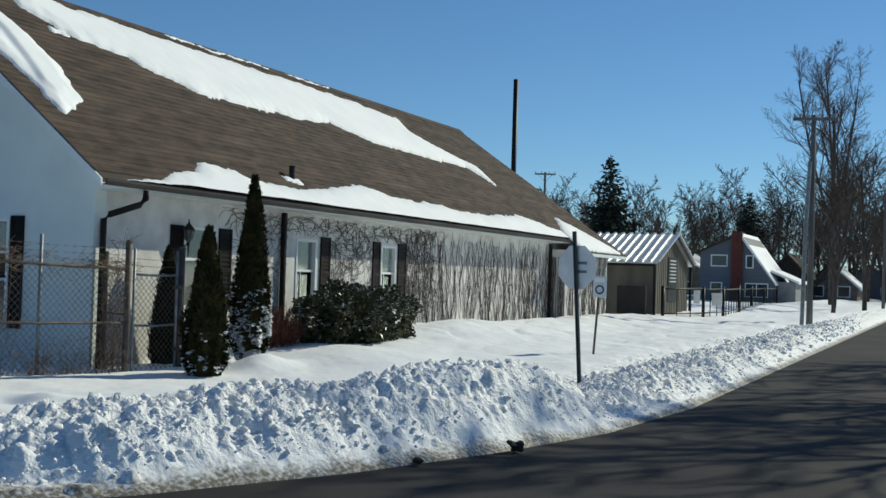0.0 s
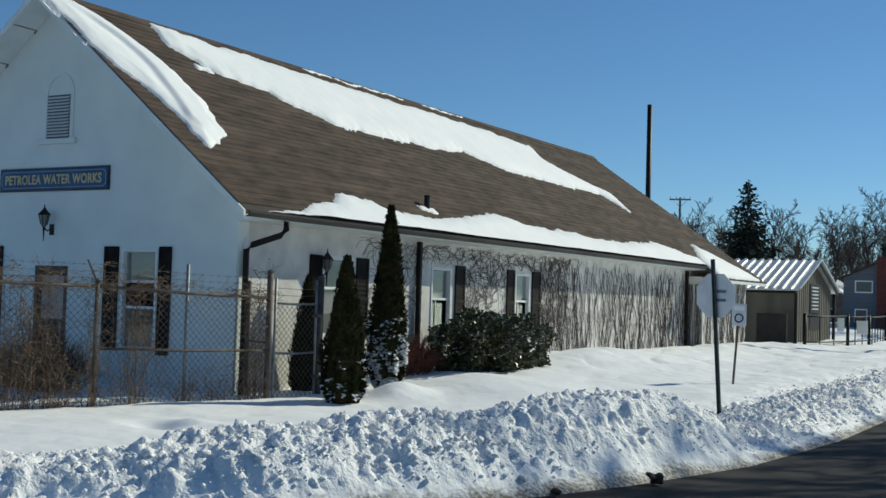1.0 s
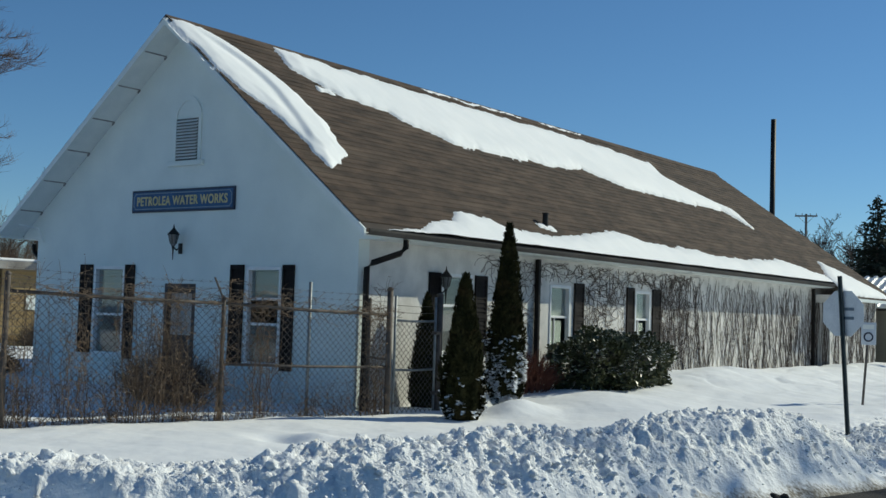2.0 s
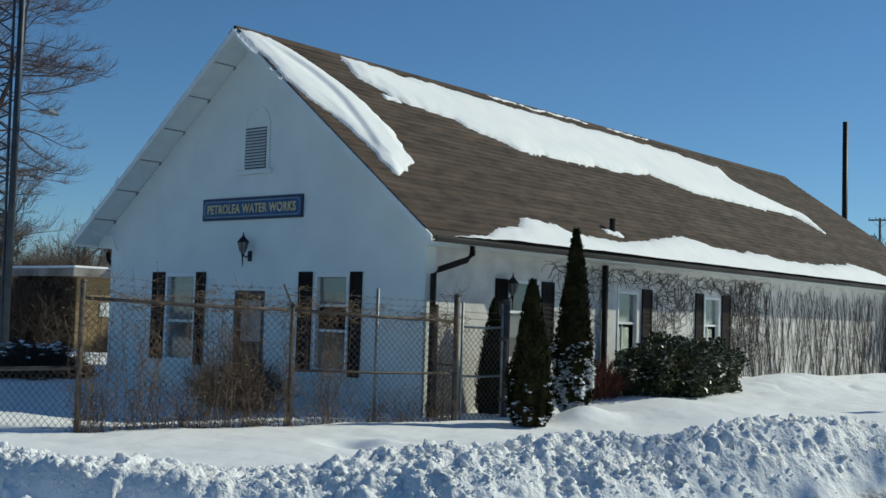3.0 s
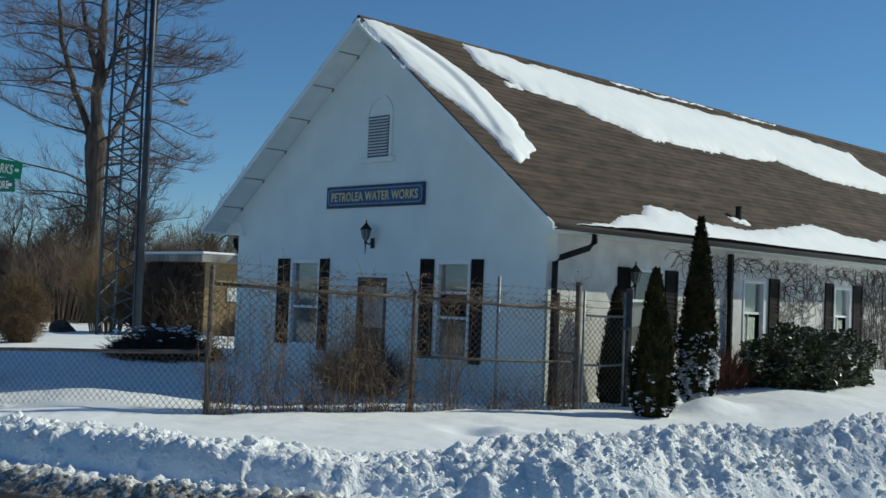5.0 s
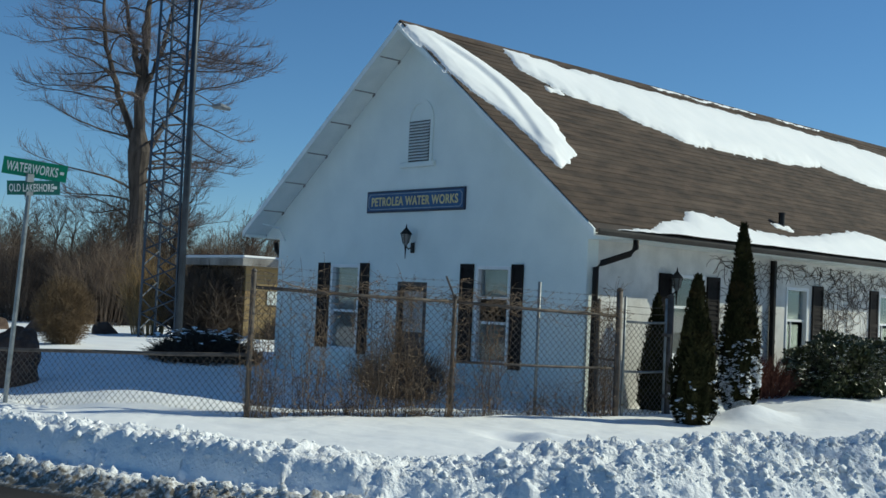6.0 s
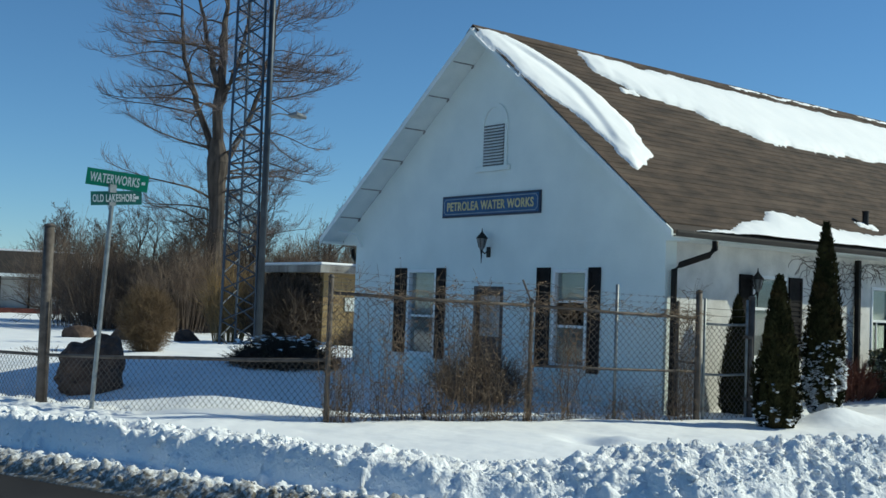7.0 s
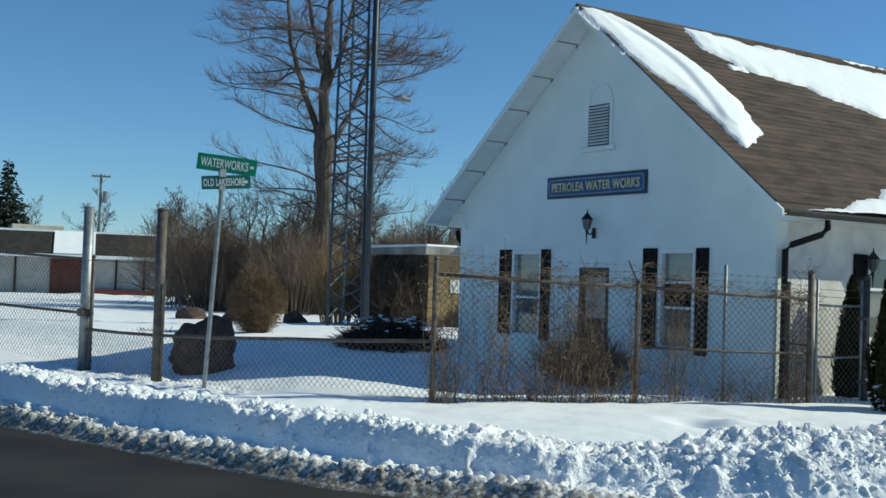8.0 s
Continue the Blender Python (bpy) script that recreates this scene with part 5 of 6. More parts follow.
vine = thing("wall_vine", (0, 0, 0), "leafless creeper stems fanned over the white side wall", "vine", kind="stuff")
st = Sticks()


def on_window(y, z, m=0.3):
    return any(a - m < y < b + m and c < z < d + 0.04 for a, c, b, d in SIDE_WINDOWS)


# upright wavy stems over the far part of the wall
for i in range(400):
    y = rnd.uniform(10.2, 24.9)
    z = 0.2 if i % 4 else rnd.uniform(0.5, 1.6)
    topz = rnd.uniform(2.35, 2.63) if i % 3 else rnd.uniform(1.4, 2.5)
    w1, w2, f1, f2, tilt = rnd.uniform(0, 6.3), rnd.uniform(0, 6.3), rnd.uniform(2, 4), rnd.uniform(6, 11), rnd.gauss(-0.06, 0.12)
    pts = []
    while z < topz:
        yy = y + tilt * z + 0.09 * math.sin(w1 + f1 * z) + 0.05 * math.sin(w2 + f2 * z)
        pts.append(((0.45 if yy > BUMP0 else 0.0) + rnd.uniform(0.01, 0.02), yy, z))
        z += rnd.uniform(0.06, 0.12)
    r = rnd.uniform(0.004, 0.009)
    if len(pts) > 3:
        st.add(pts, [r * (1 - 0.5 * k / len(pts)) for k in range(len(pts))], 3)
    for b in range(rnd.randrange(1, 4)):
        a = pts[rnd.randrange(len(pts))]
        w, br, cy, cz = rnd.uniform(0.3, 2.8), [], a[1], a[2]
        for s in range(rnd.randrange(4, 9)):
            br.append((a[0] + 0.004, cy, cz))
            w += rnd.gauss(0, 0.4)
            cy, cz = cy + 0.06 * math.cos(w), min(cz + 0.06 * math.sin(w), 2.64)
        st.add(br, 0.0045, 3)
# thin tangled shoots between the windows and under the eave
for i in range(1050):
    y, z = rnd.uniform(3.2, 11.8), 2.62 - 1.8 * rnd.random() ** 1.35
    if y < 5.0 and rnd.random() < 0.5:
        continue
    w, pts = rnd.choice((0.2, 2.9)) + rnd.gauss(0, 0.6), []
    for s in range(rnd.randrange(7, 17)):
        if on_window(y, z) or z > 2.65 or z < 0.5:
            break
        pts.append((rnd.uniform(0.01, 0.018), y, z))
        w += rnd.gauss(0, 0.42)
        y, z = y + 0.075 * math.cos(w), z + 0.055 * math.sin(w)
    if len(pts) > 3:
        st.add(pts, rnd.uniform(0.003, 0.0062), 3)
for i in range(26):
    x, z, line = rnd.uniform(0.03, 0.43), 0.2, []
    w1 = rnd.uniform(0, 6.3)
    while z < 2.3:
        line.append((min(max(x + 0.04 * math.sin(w1 + 3 * z), 0.01), 0.45), BUMP0 - rnd.uniform(0.01, 0.02), z))
        z += 0.09
    st.add(line, rnd.uniform(0.005, 0.01), 3)
st.part("stems", M_VINE, vine)

# dark clod at the road edge and the snow-free boulder
M_DIRT = mat("dirt", (0.02, 0.017, 0.014), (0.045, 0.038, 0.03), 20, 0.95, bump=0.6)
for x, y, r in ((7.5, -2.9, 0.075), (7.05, -4.06, 0.045), (7.0, -3.98, 0.03)):
    bm = B()
    bmesh.ops.create_icosphere(bm, subdivisions=3, radius=r)
    for v in bm.verts:
        v.co *= 1 + 0.7 * noise.noise(v.co * 14 + Vector((x, y, 0)))
        v.co.z *= 0.7
    bm.transform(Matrix.Translation((x, y, r * 0.9)))
    single("dirt_clod", bm, M_DIRT, "dark frozen lump of dirt at the road edge", "clod")
bm = B()
for cx, cy, cz, r in ((-6.3, -6.05, 0.28, 0.48), (-6.25, -5.9, 0.58, 0.36), (-6.36, -6.2, 0.46, 0.34), (-6.22, -5.82, 0.74, 0.25)):
    bmesh.ops.create_icosphere(bm, subdivisions=4, radius=r, matrix=Matrix.Translation((cx, cy, cz)))
for v in bm.verts:
    v.co += v.normal * (0.10 * noise.noise(v.co * 3.2) + 0.05 * noise.noise(v.co * 9))
single("boulder", bm, mat("dark_boulder", (0.05, 0.032, 0.024), (0.10, 0.068, 0.052), 5, 0.95, bump=0.8, bscale=14), "dark brown lumpy boulder in the snowy yard", "boulder")

# dark stones round the foot of the mast
rnd = random.Random(44)
for x, y, r in ((-22.6, 1.7, 0.5), (-23.6, 2.7, 0.6), (-21.6, 3.2, 0.42), (-24.3, 0.9, 0.45)):
    bm = B()
    bmesh.ops.create_icosphere(bm, subdivisions=3, radius=r)
    for v in bm.verts:
        v.co *= 1 + 0.35 * noise.noise(v.co * 2.4 + Vector((x, y, 0)))
        v.co.z *= 0.8
    bm.transform(Matrix.Translation((x, y, 0.25)))
    single("boulder", bm, bpy.data.materials["dark_boulder"], "dark stone half buried in snow", "boulder", group="stones by the mast")
# bare trees
def bare_tree(name, at, height, seed, label, spread=0.5, levels=4, trunk_r=None, fork=0.4, density=1.0, twig_mat=None, droop=0.0, thin=0.004, sway=0.10, reach=0.62, wild=0.2, slim=0.62, leaders=0):
    t = thing(name, at, label, "tree")
    rnd = random.Random(seed)
    wood, twigs = Sticks(), Sticks()
    R0 = trunk_r or height * 0.018

    def grow(p, d, length, r, level):
        n = 5 if level < 2 else (4 if level == 2 else (3 if level == 3 else 2))
        pts, rs = [p], [r]
        q, dd = p, d
        for i in range(n):
            bend = sway if level == 0 else wild
            dd = (dd + Vector((rnd.gauss(0, bend), rnd.gauss(0, bend), rnd.gauss(0.04 if level < 2 else 0.02 - droop, bend * 0.7)))).normalized()
            q = q + dd * (length / n)
            pts.append(q)
            rs.append(r * (1 - 0.72 * (i + 1) / n) if level else r * (1 - 0.6 * (i + 1) / n))
        sides = (9, 6, 4, 3, 3)[level]
        (wood if level < 2 else twigs).add(pts, rs, sides)
        if level >= levels:
            return
        kids = int((9, 8, 6, 5)[level] * density + rnd.random())
        for k in range(kids):
            f = fork + (1 - fork) * (k + rnd.random()) / kids if level == 0 else 0.18 + 0.82 * (k + rnd.random()) / kids
            i = min(int(f * n), n - 1)
            w = f * n - i
            a = pts[i].lerp(pts[i + 1], w)
            ax = (pts[i + 1] - pts[i]).normalized()
            side = ax.orthogonal().normalized()
            side.rotate(Matrix.Rotation(rnd.uniform(0, math.tau), 3, ax))
            tilt = (spread + rnd.gauss(0, 0.12)) * (1.15 if level else 1.0) * (1.35 - 0.6 * f if level == 0 else 1)
            nd = (ax * math.cos(tilt) + side * math.sin(tilt) + Vector((0, 0, 0.10 - droop))).normalized()
            ln = length * (reach if level == 0 else 0.52) * rnd.uniform(0.7, 1.15) * (1.15 - 0.5 * f)
            grow(a, nd, ln, max(rs[i] * (1 - w) + rs[i + 1] * w, thin) * slim, level + 1)
    grow(Vector((0, 0, -0.2)), Vector((0, 0, 1)), height * 0.78, R0, 0)
    for k in range(leaders):     # several stems rising from one crotch
        w = math.tau * (k + rnd.uniform(0.2, 0.8)) / leaders
        tilt = rnd.uniform(0.18, 0.36)
        grow(Vector((0, 0, height * (0.26 + 0.04 * k))), Vector((math.cos(w) * tilt, math.sin(w) * tilt, 1)).normalized(), height * rnd.uniform(0.48, 0.6), R0 * 0.5, 0)
    wood.part("trunk", M_BARK, t)
    twigs.part("crown", twig_mat or M_TWIG, t)
    return t


M_FINETWIG = mat("fine_twigs", (0.12, 0.092, 0.09), (0.20, 0.16, 0.155), 2, 0.95, bump=0)


def layered_tree(at, label, seed, turn):
    """Stout trunk with a burl, steep leaders and long level limbs feathered with upturned twigs."""
    t = thing("bare_tree", at, label, "tree")
    t.rotation_euler = (0, 0, radians(turn))
    rnd = random.Random(seed)
    wood, limbs, twigs = Sticks(), Sticks(), Sticks()
    wood.add([(0.15, 0, -0.3), (0.12, 0, 0.5), (0.08, 0, 2.5), (0.12, 0, 5.0), (0.05, 0, 6.2), (0.08, 0, 7.0), (0.0, 0, 7.9)], [0.50, 0.34, 0.30, 0.30, 0.37, 0.46, 0.26], 12)
    leaders = [
        [(-0.15, 0.1, 7.3), (-0.85, 0.3, 9.3), (-1.3, 0.5, 10.8), (-1.55, 0.6, 12.2), (-1.65, 0.8, 13.6), (-1.9, 1.0, 16.4)],
        [(0.0, 0.0, 7.5), (0.0, -0.1, 9.7), (0.1, -0.2, 10.8), (0.05, -0.2, 12.2), (0.2, 0.0, 13.6), (0.3, 0.1, 18.2)],
        [(0.0, -0.1, 9.9), (-0.3, -0.4, 11.0), (-0.65, -0.7, 12.0), (-0.9, -0.9, 13.2), (-1.0, -1.2, 16.6)],
        [(0.1, -0.1, 9.4), (0.5, -0.3, 10.6), (0.85, -0.5, 11.5), (1.0, -0.7, 12.8), (1.2, -0.9, 16.5)],
        [(0.3, 0.2, 7.0), (0.95, 0.5, 8.2), (1.7, 0.8, 10.2), (2.1, 1.0, 12.4), (2.4, 1.2, 15.2)],
        [(0.0, 0.3, 7.6), (0.1, 1.3, 9.6), (0.2, 2.0, 12.0), (0.2, 2.4, 15.5)],
    ]
    starts = []
    for n, line in enumerate(leaders):
        pts = [Vector(p) for p in line]
        r0 = 0.24 if n == 1 else 0.15
        fine = []
        for a, b in zip(pts, pts[1:]):
            for k in range(4):
                fine.append(a.lerp(b, k / 4) + Vector((rnd.gauss(0, 0.035), rnd.gauss(0, 0.035), 0)))
        fine.append(pts[-1])
        wood.add(fine, [r0 * (1 - 0.88 * k / len(fine)) for k in range(len(fine))], 7)
        starts += [(p, r0 * (1 - 0.88 * k / len(fine))) for k, p in enumerate(fine) if k > 2]
    starts += [(Vector((0.1, 0, z)), 0.3) for z in (4.2, 4.6, 5.0, 5.4, 5.7, 6.0, 6.3, 6.6, 6.9, 7.3)]

    def reach(z):
        return float(np.interp(z, [3.5, 5, 7, 9.5, 11.5, 13.5, 16, 18.5], [4.2, 5.0, 5.2, 5.4, 5.2, 4.4, 2.8, 0.8]))

    for p, r in starts:
        if r < 0.2 and rnd.random() < 0.25:
            continue
        for _ in range(2 if r > 0.2 or rnd.random() < 0.35 else 1):
            if p.z < 7.6 or p.xy.length < 0.3:
                w = rnd.uniform(0, math.tau)
            else:
                w = math.atan2(p.y, p.x) + rnd.gauss(0, 0.9)
            out = Vector((math.cos(w), math.sin(w), 0))
            L = max(0.9, (reach(p.z) - max(0, p.xy.dot(out.xy))) * rnd.uniform(0.6, 1.0))
            rise = rnd.gauss(0.12, 0.16) + (0.5 if p.z > 13 else 0.0)
            n, kink = 8, rnd.gauss(0, 0.16)
            line, ang = [p.copy()], w
            for k in range(1, n + 1):
                f = k / n
                ang += rnd.gauss(0, 0.16)
                slope = rise + 0.28 * (1 - f) - 0.42 * math.sin(f * 2.6) + 0.30 * f * f + kink * math.sin(f * 7 + kink * 20)
                line.append(line[-1] + Vector((math.cos(ang), math.sin(ang), slope + rnd.gauss(0, 0.06))) * (L / n))
            rr = min(r * 0.4, 0.015 + 0.008 * L)
            limbs.add(line, [max(0.0085, rr * (1 - 0.85 * k / n)) for k in range(n + 1)], 5)
            subs = int(4 + L * 2.2)
            for q in range(subs):
                f = 0.22 + 0.78 * (q + rnd.random()) / subs
                i = min(int(f * n), n - 1)
                a = line[i].lerp(line[i + 1], f * n - i)
                ax = (line[i + 1] - line[i]).normalized()
                d = (ax * 0.75 + ax.cross(Vector((0, 0, 1))) * rnd.choice((-1, 1)) * rnd.uniform(0.3, 0.9) + Vector((0, 0, rnd.gauss(0.12, 0.3)))).normalized()
                ln = (0.45 + 0.30 * L * (1.05 - f)) * rnd.uniform(0.6, 1.15)
                mid = a + d * ln * 0.5 + Vector((0, 0, -0.04 * ln))
                tip = a + d * ln + Vector((0, 0, 0.10 * ln))
                limbs.add([a, mid, tip], [0.0075, 0.006, 0.0045], 3)
                for _ in range(int(6 + 11 * ln)):
                    g = rnd.uniform(0.15, 1.0)
                    b = a.lerp(mid, g * 2) if g < 0.5 else mid.lerp(tip, g * 2 - 1)
                    e = (d * 0.7 + Vector((rnd.gauss(0, 0.45), rnd.gauss(0, 0.45), rnd.gauss(0.32, 0.3)))).normalized() * rnd.uniform(0.2, 0.62)
                    twigs.add([b, b + e * 0.55, b + e + Vector((0, 0, 0.05))], [0.0046, 0.0042, 0.0032], 3)
    wood.part("trunk", M_BARK, t)
    limbs.part("crown", M_TWIG, t)
    twigs.part("twig_mass", M_FINETWIG, t, kind="stuff")
    return t


layered_tree((-30.5, 8.6, 0.0), "large bare tree with a burled trunk and fine level branches", 9, 62.3)
# thicket behind the yard
bush_lib = [bare_tree("bare_tree", (-31 - 3 * k, 7.0 + 2.6 * k, -0.1), 4.6 + 0.5 * k, 40 + k, "young multi-stemmed bare tree in the thicket", spread=0.5, fork=0.08, density=0.9, trunk_r=0.07, thin=0.009) for k in range(3)]
rnd = random.Random(8)
for k in range(40):
    az, d = radians(55.5 + 14 * rnd.random()), rnd.uniform(47, 62)
    copy_thing(bush_lib[k % 3], pose(11 - d * math.sin(az), -13 + d * math.cos(az), -0.1, 0, 0, rnd.uniform(0, 360)) @ Matrix.Scale(rnd.uniform(0.75, 1.3), 4))
gold = twig_bush("bare_shrub", (-20.4, 4.0, 0.0), (1.0, 0.9, 3.3), 85, mat("golden_twigs", (0.20, 0.13, 0.05), (0.32, 0.22, 0.1), 3, 0.95, bump=0), "tall tangled golden-brown shrub beside the mast", 11, forks=9, r=0.009)
twig_bush("bare_shrub", (-32.0, 6.6, 0.0), (2.6, 3.0, 2.2), 110, M_TWIG, "broad brown tangle of bare brush", 13, forks=8, r=0.009)
twig_bush("bare_shrub", (-13.3, -4.2, 0.0), (0.9, 0.9, 0.5), 120, M_TWIG, "low bare brush by the boulder", 15, forks=6, r=0.006)

haze = twig_bush("bare_shrub", (-30.5, 7.5, 0.0), (2.4, 2.4, 4.6), 90, M_HAZE, "dense brown thicket of fine bare twigs", 37, forks=26, r=0.0065)
for k in range(17):
    az, d = radians(56.0 + 13 * (k + rnd.random()) / 17), rnd.uniform(47, 58)
    copy_thing(haze, pose(11 - d * math.sin(az), -13 + d * math.cos(az), 0, 0, 0, k * 97) @ Matrix.Scale(rnd.uniform(0.7, 1.2), 4))
brush = twig_bush("bare_shrub", (-31.5, 9.4, 0.0), (2.2, 2.2, 3.0), 70, M_TWIG, "tangled brown brush under the trees", 23, forks=8, r=0.009)
for k in range(19):
    az, d = radians(56.5 + 12.5 * (k + rnd.random()) / 19), rnd.uniform(46, 58)
    copy_thing(brush, pose(11 - d * math.sin(az), -13 + d * math.cos(az), 0, 0, 0, k * 67) @ Matrix.Scale(rnd.uniform(0.7, 1.25), 4))

far_lib = [bare_tree("bare_tree", (-30 + 9 * k, 112 + 5 * k, -0.3), 12.5 + k, 60 + k, "grey-brown bare tree in the far wood", spread=0.55, fork=0.2, density=0.85, trunk_r=0.2, twig_mat=M_FARTWIG, thin=0.045) for k in range(4)]
for k in range(84):
    x = -46 + 62 * (k + rnd.random()) / 84
    y = 100 + 45 * rnd.random()
    copy_thing(far_lib[k % 4], pose(x, y, -0.3, 0, 0, rnd.uniform(0, 360)) @ Matrix.Scale(rnd.uniform(0.62, 1.0), 4))
for k in range(44):     # wood beyond the front street
    x = -95 - 40 * rnd.random()
    y = -30 + 100 * (k + rnd.random()) / 44
    copy_thing(far_lib[k % 4], pose(x, y, -0.3, 0, 0, rnd.uniform(0, 360)) @ Matrix.Scale(rnd.uniform(0.45, 0.75), 4))
bare_tree("bare_tree", (2.9, 76.0, -0.2), 20.0, 71, "tall bare roadside tree", spread=0.48, fork=0.26, density=1.0, trunk_r=0.24, thin=0.014, sway=0.03, reach=0.40, leaders=3)
bare_tree("bare_tree", (3.4, 72.0, -0.2), 14.0, 72, "bare grey roadside tree in snow", spread=0.5, fork=0.2, density=1.0, trunk_r=0.18, thin=0.012, sway=0.05, reach=0.5)
bare_tree("bare_tree", (6.0, 64.0, -0.2), 12.0, 73, "bare grey roadside tree in snow", spread=0.55, fork=0.22, density=1.0, trunk_r=0.16, thin=0.012, sway=0.05, reach=0.5)
bare_tree("bare_tree", (5.2, 52.0, -0.2), 9.5, 74, "slender bare roadside tree", spread=0.5, fork=0.25, density=1.1, trunk_r=0.13, thin=0.014)
for k, (x, y, s) in enumerate(((15.5, 9, 1.0), (16.8, 16, 1.0), (17.2, 25, 1.05), (21, 50, 0.9), (20, 70, 0.9), (24, 85, 1.1), (10.5, 120, 0.9), (14, 140, 1.0), (4, 118, 1.0), (0, 128, 1.1), (-6, 120, 1.0))):
    copy_thing(far_lib[k % 4], pose(x, y, -0.3, 0, 0, k * 70) @ Matrix.Scale(s, 4))
# woods across the street, behind the viewer
for k in range(8):
    copy_thing(far_lib[k % 4], pose(34 + 16 * rnd.random(), -60 + 20 * k, -0.3, 0, 0, k * 50) @ Matrix.Scale(0.8, 4))


def spruce(at, height, width, seed, label):
    t = thing("spruce", at, label, "tree")
    rnd = random.Random(seed)
    bm = B()
    tube(bm, [(0, 0, -0.3), (0, 0, height)], [height * 0.018, 0.02], 7)
    part("trunk", bm, M_BARK, t)
    st = Sticks()
    z = height * 0.06
    while z < height * 0.985:
        k = z / height
        R = width / 2 * (1 - k) ** 0.85 + 0.08
        for b in range(int(9 + 14 * (1 - k))):
            w = rnd.uniform(0, math.tau)
            L = R * rnd.uniform(0.7, 1.15)
            out = Vector((math.cos(w), math.sin(w), 0))
            tip = out * L + Vector((0, 0, z - 0.22 * L + 0.1 + rnd.uniform(-0.2, 0.2)))
            base = Vector((0, 0, z + rnd.uniform(-0.15, 0.15)))
            n = max(5, int(L * 9))
            for i in range(n):
                f = (i + rnd.random()) / n
                p = base.lerp(tip, f) + Vector((0, 0, -0.12 * L * math.sin(f * 3.1)))
                s = rnd.uniform(0.35, 0.62) * (0.5 + 0.5 * (1 - k))
                d = (out + Vector((rnd.gauss(0, 0.7), rnd.gauss(0, 0.7), rnd.gauss(-0.3, 0.35)))).normalized()
                st.blade(p, d, (Vector((0, 0, 1)) + Vector((rnd.gauss(0, 0.9), rnd.gauss(0, 0.9), 0))).normalized(), s, s * 0.3)
        z += height * 0.022 + 0.05
    st.part("crown", M_SPRUCE, t)
    return t


spruce((-7.8, 54.2, -0.2), 9.3, 6.6, 1, "dark conical spruce behind the building")
spruce((-7.1, 100.4, -0.2), 10.8, 6.5, 2, "dark spruce behind the blue house")
spruce((-71.6, 6.0, -0.2), 9.4, 5.6, 3, "dark spruce behind the low house")

# poles and masts
M_POLE = mat("weathered_pole_wood", (0.10, 0.10, 0.098), (0.19, 0.185, 0.18), 5, 0.9, bump=0.3, stretch=(1, 1, 0.15))
stack = thing("dark_pole", (-4.68, 29.4, 0), "tall plain dark steel pole behind the building", "pole")
bm = B()
tube(bm, [(0, 0, -0.2), (0, 0, 9.35)], 0.10, 10)
part("shaft", bm, M_BLACK, stack, "", True)


def utility_pole(at, height, arm, label, turn=0.0, extra=False):
    t = thing("utility_pole", at, label, "utility pole")
    t.rotation_euler = (0, 0, radians(turn))
    bm = B()
    tube(bm, [(0, 0, -0.3), (0, 0, height)], [0.125, 0.09], 10)
    part("pole", bm, M_POLE, t, "", True)
    bm = B()
    box(bm, -arm / 2, -0.16, height - 0.22, arm / 2, -0.10, height - 0.10, 0.008)
    part("crossarm", bm, M_POLE, t)
    for x in (-0.46, -0.18, 0.18, 0.46):
        bm = B()
        tube(bm, [(x * arm, -0.13, height - 0.10), (x * arm, -0.13, height - 0.06), (x * arm, -0.13, height + 0.05)], [0.02, 0.035, 0.025], 6)
        part("insulator", bm, M_STEEL, t)
    for s in (-1, 1):
        bm = B()
        tube(bm, [(0, -0.12, height - 0.75), (s * arm * 0.33, -0.13, height - 0.22)], 0.016, 5)
        part("brace", bm, M_STEEL, t)
    if extra:
        bm = B()
        tube(bm, [(0.35, -0.1, height - 2.0), (0.35, -0.1, height - 1.2)], 0.2, 10)
        part("transformer", bm, M_STEEL, t, "grey can transformer")
    return t


utility_pole((6.28, 31.57, 0), 7.95, 1.5, "weathered wooden utility pole with a crossarm", 8)
bm = B()
guard = thing("riser_pipe", (6.05, 31.2, 0), "grey riser pipe strapped beside the utility pole", "pipe")
tube(bm, [(0, 0, -0.2), (0.06, 0.02, 3.6), (0.16, 0.1, 6.2)], 0.075, 8)
part("pipe", bm, M_STEEL, guard)
utility_pole((-70.0, 11.9, 0), 8.5, 1.3, "distant wooden utility pole with a transformer", 70, True)
utility_pole((-18.0, 72.0, 0), 9.8, 1.6, "distant utility pole beyond the roof", 20)
utility_pole((6.5, 75.0, 0), 8.2, 1.5, "distant roadside utility pole", 5)

mast = thing("lattice_mast", (-17.6, 2.75, 0), "tall blue-grey steel lattice radio mast", "mast")
M_MAST = mat("blue_grey_steel", (0.035, 0.05, 0.075), (0.06, 0.08, 0.11), 3, 0.55, 0.3)
base = [Vector((-0.24, -0.42, 0)), Vector((0.24, 0.42, 0)), Vector((-0.75, 0.35, 0))]
H = 20.0


def leg_at(i, z):
    k = 1 - 0.022 * z
    return Vector((base[i].x * k, base[i].y * k, z))


